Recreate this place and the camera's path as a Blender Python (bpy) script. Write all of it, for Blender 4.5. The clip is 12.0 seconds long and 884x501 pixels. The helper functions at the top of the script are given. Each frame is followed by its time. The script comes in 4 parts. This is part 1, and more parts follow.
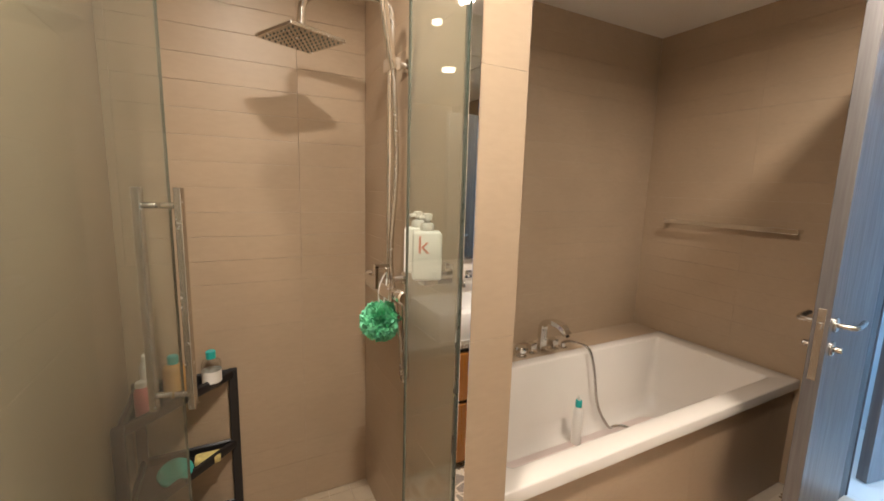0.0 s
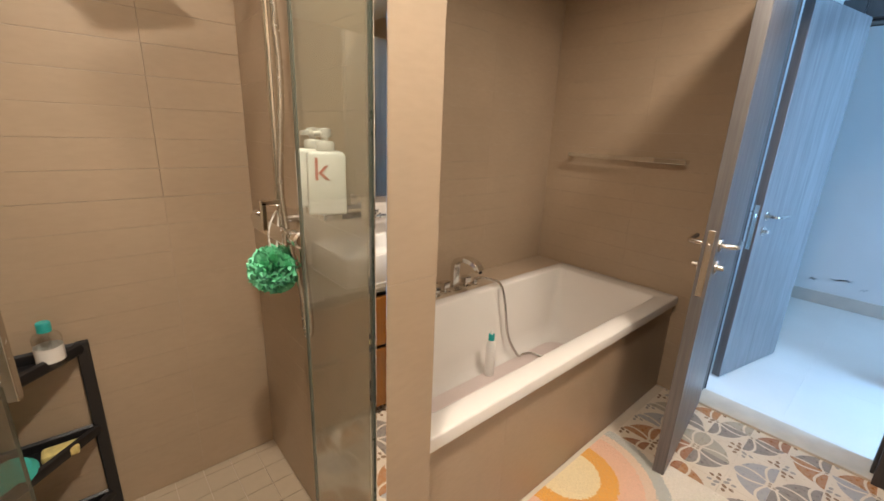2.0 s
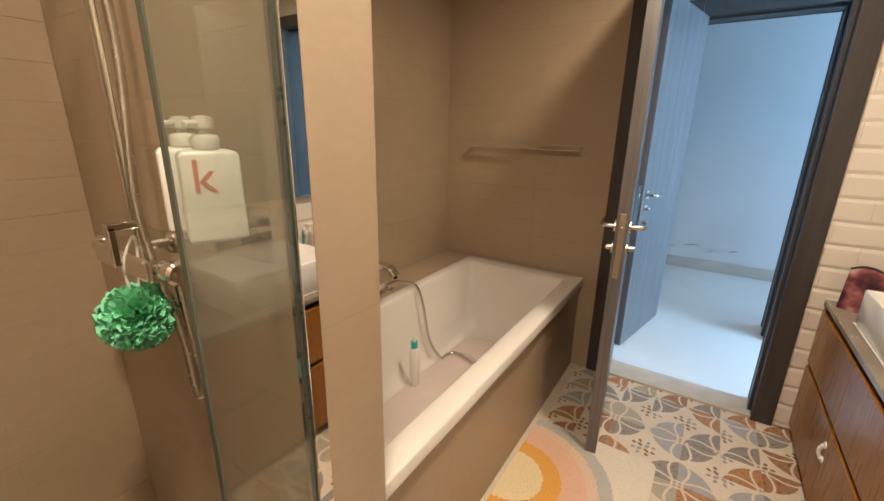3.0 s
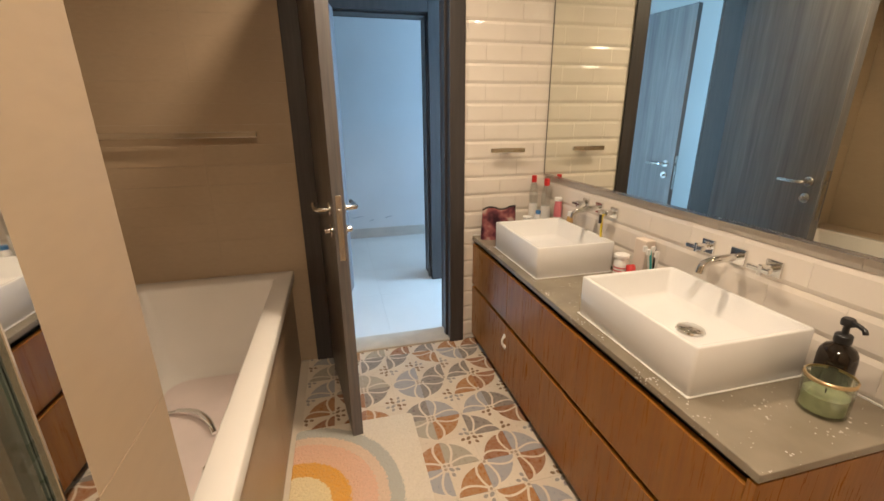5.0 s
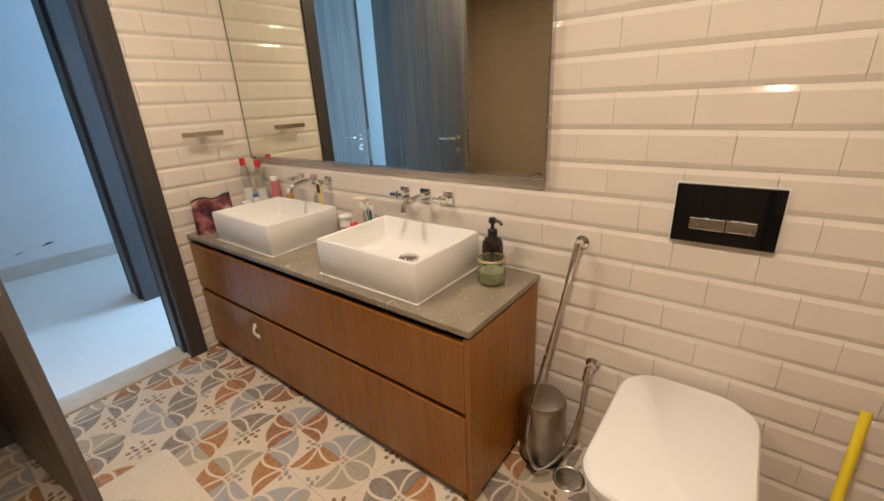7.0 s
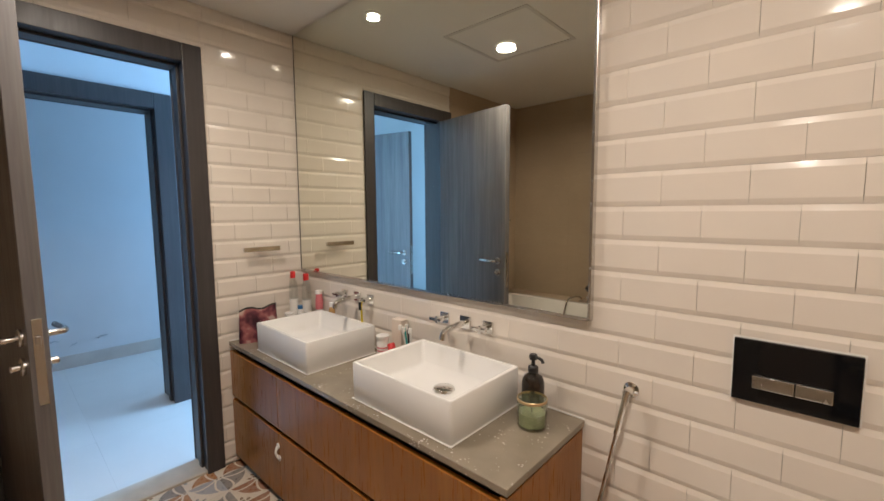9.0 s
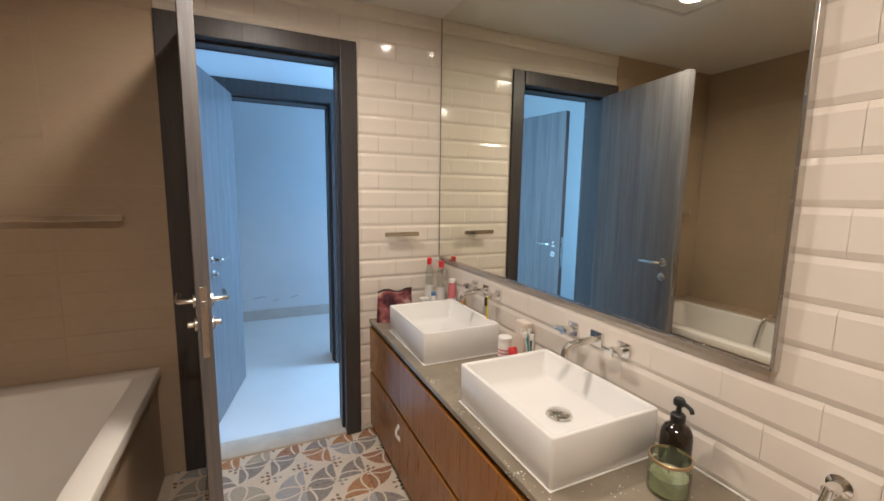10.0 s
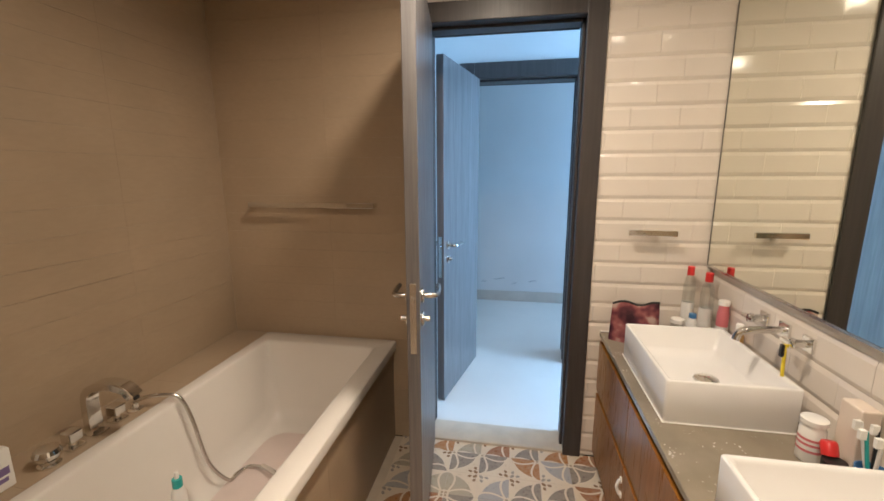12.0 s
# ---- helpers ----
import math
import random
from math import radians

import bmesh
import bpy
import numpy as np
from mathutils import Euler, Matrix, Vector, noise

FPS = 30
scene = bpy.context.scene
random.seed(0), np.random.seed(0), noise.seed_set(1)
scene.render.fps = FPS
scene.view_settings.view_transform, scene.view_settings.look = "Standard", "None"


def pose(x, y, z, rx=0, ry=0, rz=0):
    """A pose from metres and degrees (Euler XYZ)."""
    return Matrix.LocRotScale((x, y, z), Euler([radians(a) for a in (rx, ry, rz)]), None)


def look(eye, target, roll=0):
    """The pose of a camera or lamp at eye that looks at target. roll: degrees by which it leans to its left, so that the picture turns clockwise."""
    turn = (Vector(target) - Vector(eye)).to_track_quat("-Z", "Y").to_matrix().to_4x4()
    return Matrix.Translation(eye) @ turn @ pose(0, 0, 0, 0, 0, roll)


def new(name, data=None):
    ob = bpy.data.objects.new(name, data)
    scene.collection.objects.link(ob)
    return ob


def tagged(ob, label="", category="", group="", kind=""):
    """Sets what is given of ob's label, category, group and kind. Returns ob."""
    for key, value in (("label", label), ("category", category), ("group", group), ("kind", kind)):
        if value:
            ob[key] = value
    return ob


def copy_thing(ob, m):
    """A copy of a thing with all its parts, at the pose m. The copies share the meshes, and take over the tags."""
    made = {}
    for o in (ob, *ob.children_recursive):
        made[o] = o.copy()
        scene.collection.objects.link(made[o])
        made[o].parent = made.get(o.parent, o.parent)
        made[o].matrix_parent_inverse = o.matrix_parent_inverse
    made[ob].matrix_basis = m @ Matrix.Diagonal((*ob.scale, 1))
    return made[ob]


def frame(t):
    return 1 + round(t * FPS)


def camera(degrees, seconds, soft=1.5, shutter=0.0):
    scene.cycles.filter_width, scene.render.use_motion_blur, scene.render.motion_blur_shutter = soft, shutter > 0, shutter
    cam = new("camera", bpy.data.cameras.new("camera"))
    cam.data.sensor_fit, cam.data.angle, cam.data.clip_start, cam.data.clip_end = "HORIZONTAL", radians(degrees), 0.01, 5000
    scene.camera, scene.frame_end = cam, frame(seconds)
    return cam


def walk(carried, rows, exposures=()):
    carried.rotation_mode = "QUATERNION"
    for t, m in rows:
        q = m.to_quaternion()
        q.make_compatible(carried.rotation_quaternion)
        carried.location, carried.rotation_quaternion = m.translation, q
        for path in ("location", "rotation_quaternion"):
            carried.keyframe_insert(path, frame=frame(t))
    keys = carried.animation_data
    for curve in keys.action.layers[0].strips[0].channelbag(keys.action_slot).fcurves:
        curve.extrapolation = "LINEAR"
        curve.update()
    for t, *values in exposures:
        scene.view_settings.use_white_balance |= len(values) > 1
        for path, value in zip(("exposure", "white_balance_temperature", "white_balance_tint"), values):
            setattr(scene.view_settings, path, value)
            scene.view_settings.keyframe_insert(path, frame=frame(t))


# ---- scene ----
cam = camera(94.3, 12.0, soft=1.6)
PATH = [
    (0, (0.362, 0.626, 1.441), (1.276, 2.378, 1.137), 1.6),
    (0.5, (0.365, 0.636, 1.41), (1.306, 2.352, 0.995), 1.7),
    (1, (0.365, 0.631, 1.395), (1.38, 2.281, 0.899), 2.0),
    (1.5, (0.376, 0.658, 1.395), (1.511, 2.214, 0.854), 2.3),
    (2, (0.431, 0.77, 1.381), (1.701, 2.211, 0.824), 2.3),
    (2.5, (0.482, 0.903, 1.378), (1.901, 2.194, 0.811), 2.2),
    (2.7, (0.483, 0.922, 1.374), (1.979, 2.122, 0.806), 1.6),
    (4.5, (0.611, 1.205, 1.346), (2.524, 1.183, 0.764), 0.3),
    (5, (0.575, 1.202, 1.34), (2.423, 0.742, 0.729), -0.5),
    (5.5, (0.557, 1.114, 1.331), (2.245, 0.268, 0.671), -1.1),
    (6, (0.52, 1.132, 1.311), (1.981, -0.033, 0.599), -1.5),
    (6.5, (0.5, 1.213, 1.3), (1.749, -0.153, 0.543), -2.0),
    (6.7, (0.479, 1.241, 1.291), (1.666, -0.18, 0.538), -2.2),
    (8.3, (0.475, 1.306, 1.344), (1.596, -0.319, 1.028), -0.4),
    (8.5, (0.479, 1.303, 1.362), (1.637, -0.306, 1.098), -0.5),
    (9, (0.498, 1.273, 1.371), (1.841, -0.196, 1.181), -0.4),
    (9.5, (0.524, 1.151, 1.378), (2.133, -0.018, 1.166), 0.1),
    (10, (0.537, 1.044, 1.395), (2.338, 0.216, 1.128), 0.8),
    (10.5, (0.573, 0.988, 1.401), (2.496, 0.55, 1.073), 0.3),
    (11, (0.674, 0.932, 1.367), (2.641, 0.832, 1.022), 0.7),
    (11.5, (0.766, 0.899, 1.389), (2.728, 1.064, 1.04), 0.4),
    (12, (0.824, 0.887, 1.442), (2.758, 1.227, 1.064), -0.2),
]
walk(cam, [(t, look(eye, target, roll)) for t, eye, target, roll in PATH],
     exposures=[(0, 0.33, 6380, 10), (1.5, 0.37, 6200, 10), (2.5, 0.20, 6900, 11), (4.5, 0.02, 7550, 12), (6.5, -0.08, 7250, 12),
                (8.5, -0.30, 6500, 11), (9.5, -0.17, 6230, 11), (10.5, -0.02, 6280, 11), (12, 0.05, 6800, 11)])

# ---- world and light ----
world = bpy.data.worlds.new("sky")
scene.world = world
world.use_nodes = True
wn = world.node_tree
sky = wn.nodes.new("ShaderNodeTexSky")
sky.sky_type, sky.sun_disc = 'NISHITA', False
sky.sun_elevation, sky.sun_rotation = radians(40), radians(180)
wn.nodes["Background"].inputs[1].default_value = 0.1
wn.links.new(sky.outputs[0], wn.nodes["Background"].inputs[0])


def area_light(name, x, y, z, power, colour, sx, sy=None, rx=0, ry=0, rz=0):
    d = bpy.data.lights.new(name, 'AREA')
    d.energy, d.color, d.size = power, colour, sx
    d.shape = 'RECTANGLE' if sy else 'DISK'
    if sy:
        d.size_y = sy
    ob = new(name, d)
    ob.matrix_world = pose(x, y, z, rx, ry, rz)
    return ob


CEIL = 2.39
WARM = (1.0, 0.875, 0.735)
DAY = (0.28, 0.58, 1.0)
# x, y, watts, radius of the ceiling downlights
DOWNLIGHTS = [(1.98, 1.0, 17, 0.055), (0.55, 1.05, 21, 0.055), (0.45, 1.72, 4, 0.055), (1.47, 0.19, 1.2, 0.03), (2.26, 0.19, 1.1, 0.03)]
for lx, ly, w, r in DOWNLIGHTS:
    area_light("downlight_lamp", lx, ly, CEIL - 0.022, w, WARM, 2 * r).data.spread = radians(165)
# daylight entering the hall and the room beyond, as if by windows out of view
area_light("hall_window_light", 3.40, -1.42, 1.35, 128, DAY, 0.8, 2.0, 90, 0, 0)
# added fill to brighten the hall's north end; no window is known there
area_light("hall_end_light", 3.425, 2.62, 1.35, 19, DAY, 0.68, 2.0, -90, 0, 0)
area_light("room_window_light", 4.86, -1.42, 1.35, 66, DAY, 1.0, 2.0, 90, 0, 0)

# ---- mesh helpers ----


def box(bm, x0, y0, z0, x1, y1, z1, bevel=0.0, seg=2):
    """A box with eased, crisply shaded edges."""
    before = set(bm.edges)
    vs = [bm.verts.new((x, y, z)) for x in (x0, x1) for y in (y0, y1) for z in (z0, z1)]
    fs = [bm.faces.new([vs[i] for i in q]) for q in
          ((0, 1, 3, 2), (4, 6, 7, 5), (0, 4, 5, 1), (2, 3, 7, 6), (0, 2, 6, 4), (1, 5, 7, 3))]
    if bevel:
        es = list({e for f in fs for e in f.edges})
        bmesh.ops.bevel(bm, geom=es, offset=bevel, segments=seg, profile=0.5, affect='EDGES')
    for e in bm.edges:
        if e not in before:
            e.smooth = False
    return bm


def boxed(*a, **k):
    return box(bmesh.new(), *a, **k)


def lathe(bm, profile, x=0, y=0, z=0, n=24, turn=None):
    """Turn a list of (radius, height) about an axis at x, y, z; turn is a matrix that tips the axis."""
    m = Matrix.Translation((x, y, z)) @ (turn or Matrix())
    rings = []
    for r, h in profile:
        if r < 1e-5:
            rings.append([bm.verts.new(m @ Vector((0, 0, h)))])
        else:
            rings.append([bm.verts.new(m @ Vector((r * math.cos(2 * math.pi * i / n), r * math.sin(2 * math.pi * i / n), h))) for i in range(n)])
    for a, b in zip(rings, rings[1:]):
        for i in range(n):
            j = (i + 1) % n
            if len(a) == 1 and len(b) > 1:
                bm.faces.new((a[0], b[j], b[i]))
            elif len(b) == 1 and len(a) > 1:
                bm.faces.new((a[i], a[j], b[0]))
            elif len(a) > 1:
                bm.faces.new((a[i], a[j], b[j], b[i]))
    return bm


def lathed(profile, x=0, y=0, z=0, n=24, turn=None):
    return lathe(bmesh.new(), profile, x, y, z, n, turn)


def rod(bm, p, q, r, n=16):
    """A round bar from p to q with closed, slightly eased ends."""
    p, q = Vector(p), Vector(q)
    d = q - p
    m = d.to_track_quat('Z', 'Y').to_matrix().to_4x4()
    L = d.length
    e = min(r * 0.25, L * 0.2)
    return lathe(bm, [(0, 0), (r - e, 0), (r, e), (r, L - e), (r - e, L), (0, L)], *p, n=n, turn=m)


def smooth_path(points, steps=8):
    """A soft curve through the points."""
    pts = [Vector(p) for p in points]
    pts = [2 * pts[0] - pts[1]] + pts + [2 * pts[-1] - pts[-2]]
    out = []
    for i in range(1, len(pts) - 2):
        a, b, c, d = pts[i - 1:i + 3]
        for k in range(steps):
            t = k / steps
            out.append(0.5 * ((2 * b) + (c - a) * t + (2 * a - 5 * b + 4 * c - d) * t * t + (3 * b - a - 3 * c + d) * t ** 3))
    out.append(pts[-2])
    return out


def tube(bm, pts, r, n=10, flat=1.0, r_of=None):
    """Sweep a round or flattened section along pts."""
    pts = [Vector(p) for p in pts]
    rings, up = [], Vector((0, 0, 1))
    for i, p in enumerate(pts):
        d = (pts[min(i + 1, len(pts) - 1)] - pts[max(i - 1, 0)]).normalized()
        s = d.cross(up)
        if s.length < 0.05:
            s = d.cross(Vector((0, 1, 0)))
        s.normalize()
        if rings and s.dot(last) < 0:
            s = -s
        last = s
        u = s.cross(d).normalized()
        rr = r_of(i / (len(pts) - 1)) if r_of else r
        rings.append([bm.verts.new(p + s * rr * math.cos(2 * math.pi * k / n) + u * rr * flat * math.sin(2 * math.pi * k / n)) for k in range(n)])
    for a, b in zip(rings, rings[1:]):
        for k in range(n):
            bm.faces.new((a[k], a[(k + 1) % n], b[(k + 1) % n], b[k]))
    bm.faces.new(rings[0][::-1])
    bm.faces.new(rings[-1])
    return bm


def tubed(pts, r, **k):
    return tube(bmesh.new(), pts, r, **k)


def rodded(p, q, r, n=16):
    return rod(bmesh.new(), p, q, r, n)


def base_of(ob):
    v = Vector((0, 0, 0))
    while ob:
        v += ob.location
        ob = ob.parent
    return v


def part(name, bm, material, parent=None, label="", local=False, smooth=True, sharp=35):
    """Link a bmesh as one mesh object under a thing or a part."""
    if parent and not local:
        bmesh.ops.translate(bm, verts=bm.verts, vec=-base_of(parent))
    bmesh.ops.recalc_face_normals(bm, faces=bm.faces)
    me = bpy.data.meshes.new(name)
    if smooth:
        for f in bm.faces:
            f.smooth = True
        for e in bm.edges:
            if len(e.link_faces) == 2 and e.calc_face_angle(0) > radians(sharp):
                e.smooth = False
    bm.to_mesh(me)
    bm.free()
    me.materials.append(material)
    ob = new(name, me)
    ob.parent = parent
    if label:
        ob["label"] = label
    return ob


def thing(name, x, y, z, label, category, group="", kind=""):
    ob = new(name)
    ob.empty_display_size = 0.05
    ob.location = (x, y, z)
    return tagged(ob, label, category, group, kind)


# ---- materials ----


class Nodes:
    """A short way to write shader arithmetic."""

    def __init__(self, name, rough=0.5, metal=0.0, colour=(0.8, 0.8, 0.8)):
        self.m = bpy.data.materials.new(name)
        self.m.use_nodes = True
        self.t = self.m.node_tree
        self.b = self.t.nodes["Principled BSDF"]
        self.b.inputs["Base Color"].default_value = (*colour, 1)
        self.b.inputs["Roughness"].default_value = rough
        self.b.inputs["Metallic"].default_value = metal

    def put(self, sock, v):
        if isinstance(v, bpy.types.NodeSocket):
            self.t.links.new(v, sock)
        elif isinstance(v, tuple) and len(v) == 3 and sock.type == 'RGBA':
            sock.default_value = (*v, 1)
        else:
            sock.default_value = v

    def math(self, op, a, b=0.0, c=0.0):
        n = self.t.nodes.new("ShaderNodeMath")
        n.operation = op
        for s, v in zip(n.inputs, (a, b, c)):
            self.put(s, v)
        return n.outputs[0]

    def coords(self, kind="Object"):
        return self.t.nodes.new("ShaderNodeTexCoord").outputs[kind]

    def place(self):
        return self.t.nodes.new("ShaderNodeNewGeometry").outputs["Position"]

    def chance(self):
        return self.t.nodes.new("ShaderNodeObjectInfo").outputs["Random"]

    def xyz(self, v):
        n = self.t.nodes.new("ShaderNodeSeparateXYZ")
        self.t.links.new(v, n.inputs[0])
        return n.outputs

    def stretch(self, v, sx, sy, sz):
        n = self.t.nodes.new("ShaderNodeVectorMath")
        n.operation = 'MULTIPLY'
        self.t.links.new(v, n.inputs[0])
        n.inputs[1].default_value = (sx, sy, sz)
        return n.outputs[0]

    def shift(self, v, w):
        n = self.t.nodes.new("ShaderNodeVectorMath")
        n.operation = 'ADD'
        self.t.links.new(v, n.inputs[0])
        self.put(n.inputs[1], w)
        return n.outputs[0]

    def noise(self, v, scale, detail=3.0, rough=0.5):
        n = self.t.nodes.new("ShaderNodeTexNoise")
        self.t.links.new(v, n.inputs["Vector"])
        n.inputs["Scale"].default_value, n.inputs["Detail"].default_value, n.inputs["Roughness"].default_value = scale, detail, rough
        return n.outputs[0]

    def ramp(self, f, *stops, hard=False):
        n = self.t.nodes.new("ShaderNodeValToRGB")
        e = n.color_ramp.elements
        if hard:
            n.color_ramp.interpolation = 'CONSTANT'
        while len(e) < len(stops):
            e.new(0.5)
        for s, (p, c) in zip(e, stops):
            s.position, s.color = p, (*c, 1)
        self.put(n.inputs[0], f)
        return n.outputs[0]

    def mix(self, f, a, b, mode='MIX'):
        n = self.t.nodes.new("ShaderNodeMix")
        n.data_type, n.blend_type = 'RGBA', mode
        self.put(n.inputs[0], f)
        self.put(n.inputs[6], a)
        self.put(n.inputs[7], b)
        return n.outputs[2]

    def span(self, f, a, b, lo, hi):
        n = self.t.nodes.new("ShaderNodeMapRange")
        for s, v in zip(n.inputs, (f, a, b, lo, hi)):
            self.put(s, v)
        return n.outputs[0]

    def colour(self, c):
        self.put(self.b.inputs["Base Color"], c)
        return self

    def rough(self, r):
        self.put(self.b.inputs["Roughness"], r)
        return self

    def bump(self, h, strength=0.2, dist=0.002):
        n = self.t.nodes.new("ShaderNodeBump")
        n.inputs["Strength"].default_value, n.inputs["Distance"].default_value = strength, dist
        self.t.links.new(h, n.inputs["Height"])
        self.t.links.new(n.outputs[0], self.b.inputs["Normal"])
        return self


def beige_tile_material(name, tone):
    k = Nodes(name, 0.42)
    p = k.place()
    cloud = k.noise(p, 2.3, 3)
    grain = k.noise(k.stretch(p, 30, 30, 90), 1.0, 4)
    c = k.mix(k.span(cloud, 0.3, 0.7, 0, 1), tuple(v * 0.93 for v in tone), tuple(min(1, v * 1.05) for v in tone))
    c = k.mix(k.span(grain, 0.35, 0.7, 0, 0.22), c, tuple(v * 0.78 for v in tone))
    c = k.mix(k.span(k.chance(), 0, 1, 0, 0.12), c, tuple(v * 0.85 for v in tone))
    k.colour(c).rough(k.span(cloud, 0.3, 0.7, 0.34, 0.5)).bump(grain, 0.10, 0.001)
    return k.m


BEIGE = beige_tile_material("beige_porcelain", (0.43, 0.328, 0.228))
SHOWER_FLOOR = beige_tile_material("pale_beige_porcelain", (0.47, 0.385, 0.28))


def plain_material(name, colour, rough=0.5, metal=0.0, vary=0.08, scale=6.0, bump=0.05, grain=60):
    k = Nodes(name, rough, metal)
    p = k.place()
    a, g = k.noise(p, scale, 4), k.noise(p, grain, 3)
    c = k.mix(k.span(a, 0.3, 0.7, 0, 1), tuple(v * (1 - vary) for v in colour), tuple(min(1, v * (1 + vary * 0.6)) for v in colour))
    k.colour(c).rough(k.span(g, 0.3, 0.7, max(0.02, rough * 0.85), min(1, rough * 1.15)))
    if bump:
        k.bump(g, bump, 0.001)
    return k.m


GROUT = plain_material("grout", (0.40, 0.31, 0.225), 0.9, bump=0.2)
DARK_GROUT = plain_material("floor_grout", (0.64, 0.55, 0.44), 0.9, bump=0.2)
WHITE_GROUT = plain_material("white_grout", (0.70, 0.63, 0.56), 0.9, bump=0.2)
PLASTER = plain_material("ceiling_paint", (0.74, 0.71, 0.66), 0.85, vary=0.04, scale=1.2, bump=0.06, grain=180)
HALL_WALL = plain_material("hall_wall_paint", (0.64, 0.65, 0.65), 0.85, vary=0.05, scale=1.5, bump=0.05, grain=150)
HALL_TILE = plain_material("hall_floor_tile", (0.62, 0.60, 0.56), 0.35, vary=0.06, scale=1.8, bump=0.03)
MARBLE = plain_material("threshold_stone", (0.55, 0.47, 0.37), 0.4, vary=0.12, scale=9)
CERAMIC = plain_material("white_ceramic", (0.74, 0.725, 0.705), 0.10, vary=0.02, bump=0.0)
ACRYLIC = plain_material("white_acrylic", (0.78, 0.74, 0.69), 0.16, vary=0.03, scale=3, bump=0.0)
TUB_FLOOR = plain_material("tub_floor_acrylic", (0.72, 0.61, 0.57), 0.35, vary=0.06, scale=7, bump=0.1, grain=220)
CHROME = plain_material("chrome", (0.80, 0.79, 0.77), 0.09, 1.0, vary=0.03, bump=0.0)
STEEL = plain_material("brushed_steel", (0.62, 0.60, 0.57), 0.24, 1.0, vary=0.05, bump=0.0)
BIN_STEEL = plain_material("satin_steel", (0.40, 0.365, 0.33), 0.32, 1.0, vary=0.06, bump=0.0)
POLISHED = plain_material("polished_profile", (0.86, 0.86, 0.85), 0.02, 1.0, vary=0.01, bump=0.0)
MIRROR = Nodes("mirror_glass", 0.01, 1.0, (0.86, 0.875, 0.79)).m
BLACK = plain_material("black_plastic", (0.012, 0.011, 0.012), 0.38, bump=0.05)
BLACK_GLASS = plain_material("black_glass", (0.006, 0.006, 0.007), 0.05, bump=0.0)
WHITE_PLASTIC = plain_material("white_plastic", (0.78, 0.76, 0.72), 0.35, vary=0.03)
RED = plain_material("red_plastic", (0.60, 0.03, 0.03), 0.35)
TEAL = plain_material("teal_plastic", (0.02, 0.38, 0.36), 0.35)
BLUE = plain_material("blue_plastic", (0.06, 0.20, 0.42), 0.3)
PINK = plain_material("pink_print", (0.62, 0.17, 0.19), 0.4)
YELLOW = plain_material("yellow_plastic", (0.72, 0.55, 0.03), 0.4)
ORANGE = plain_material("orange_plastic", (0.72, 0.12, 0.03), 0.4)
GREEN_NET = plain_material("green_mesh_net", (0.24, 0.76, 0.47), 0.7, vary=0.2, scale=40)
PURPLE = plain_material("purple_print", (0.20, 0.14, 0.30), 0.5)
LETTER = plain_material("coral_print", (0.72, 0.27, 0.21), 0.5)
AMBER = plain_material("amber_liquid", (0.52, 0.31, 0.12), 0.2)
# near-black that paints shade into gaps and openings; also the pouch's dark seam
SHADE_AND_SEAM = plain_material("painted_shade_and_seam", (0.02, 0.017, 0.015), 0.7)
LINER = plain_material("seal_strip", (0.06, 0.08, 0.065), 0.3)


def glass_material(name, tint, rough=0.0, diffuse_share=0.0):
    """A sheet of glass: clear to what is behind it, with a mirror gloss that grows towards grazing views."""
    m = bpy.data.materials.new(name)
    m.use_nodes = True
    t = m.node_tree
    t.nodes.remove(t.nodes["Principled BSDF"])
    clear, gloss, mix, weight, power, scale = (t.nodes.new(n) for n in ("ShaderNodeBsdfTransparent", "ShaderNodeBsdfGlossy", "ShaderNodeMixShader", "ShaderNodeLayerWeight", "ShaderNodeMath", "ShaderNodeMath"))
    clear.inputs[0].default_value = (*tint, 1)
    gloss.inputs["Roughness"].default_value = rough
    power.operation, scale.operation = 'POWER', 'MULTIPLY_ADD'
    power.inputs[1].default_value, scale.inputs[1].default_value, scale.inputs[2].default_value = 5.0, 0.86, 0.11
    t.links.new(weight.outputs["Facing"], power.inputs[0])
    t.links.new(power.outputs[0], scale.inputs[0])
    t.links.new(scale.outputs[0], mix.inputs[0])
    t.links.new(clear.outputs[0], mix.inputs[1])
    t.links.new(gloss.outputs[0], mix.inputs[2])
    dull, blend = t.nodes.new("ShaderNodeBsdfDiffuse"), t.nodes.new("ShaderNodeMixShader")
    dull.inputs[0].default_value = (0.72, 0.72, 0.66, 1)
    blend.inputs[0].default_value = diffuse_share
    t.links.new(mix.outputs[0], blend.inputs[1])
    t.links.new(dull.outputs[0], blend.inputs[2])
    t.links.new(blend.outputs[0], t.nodes["Material Output"].inputs[0])
    return m


# the shower glass mixes in a little pale diffuse colour
SHOWER_GLASS = glass_material("shower_glass", (0.90, 0.93, 0.905), 0.01, 0.035)
CLEAR_GLASS = glass_material("clear_plastic", (0.93, 0.94, 0.93), 0.05)
GREEN_GLASS = glass_material("green_jar_glass", (0.92, 0.945, 0.88), 0.03)
SOAP_GLASS = plain_material("dark_brown_glass", (0.018, 0.012, 0.008), 0.06, bump=0.0)
GLASS_EDGE = plain_material("glass_edge", (0.11, 0.125, 0.10), 0.15, bump=0.0)


def lamp_material():
    k = Nodes("lamp_diffuser", 0.5)
    k.put(k.b.inputs["Emission Color"], (1.0, 0.86, 0.68))
    k.b.inputs["Emission Strength"].default_value = 14
    return k.m


LAMP = lamp_material()


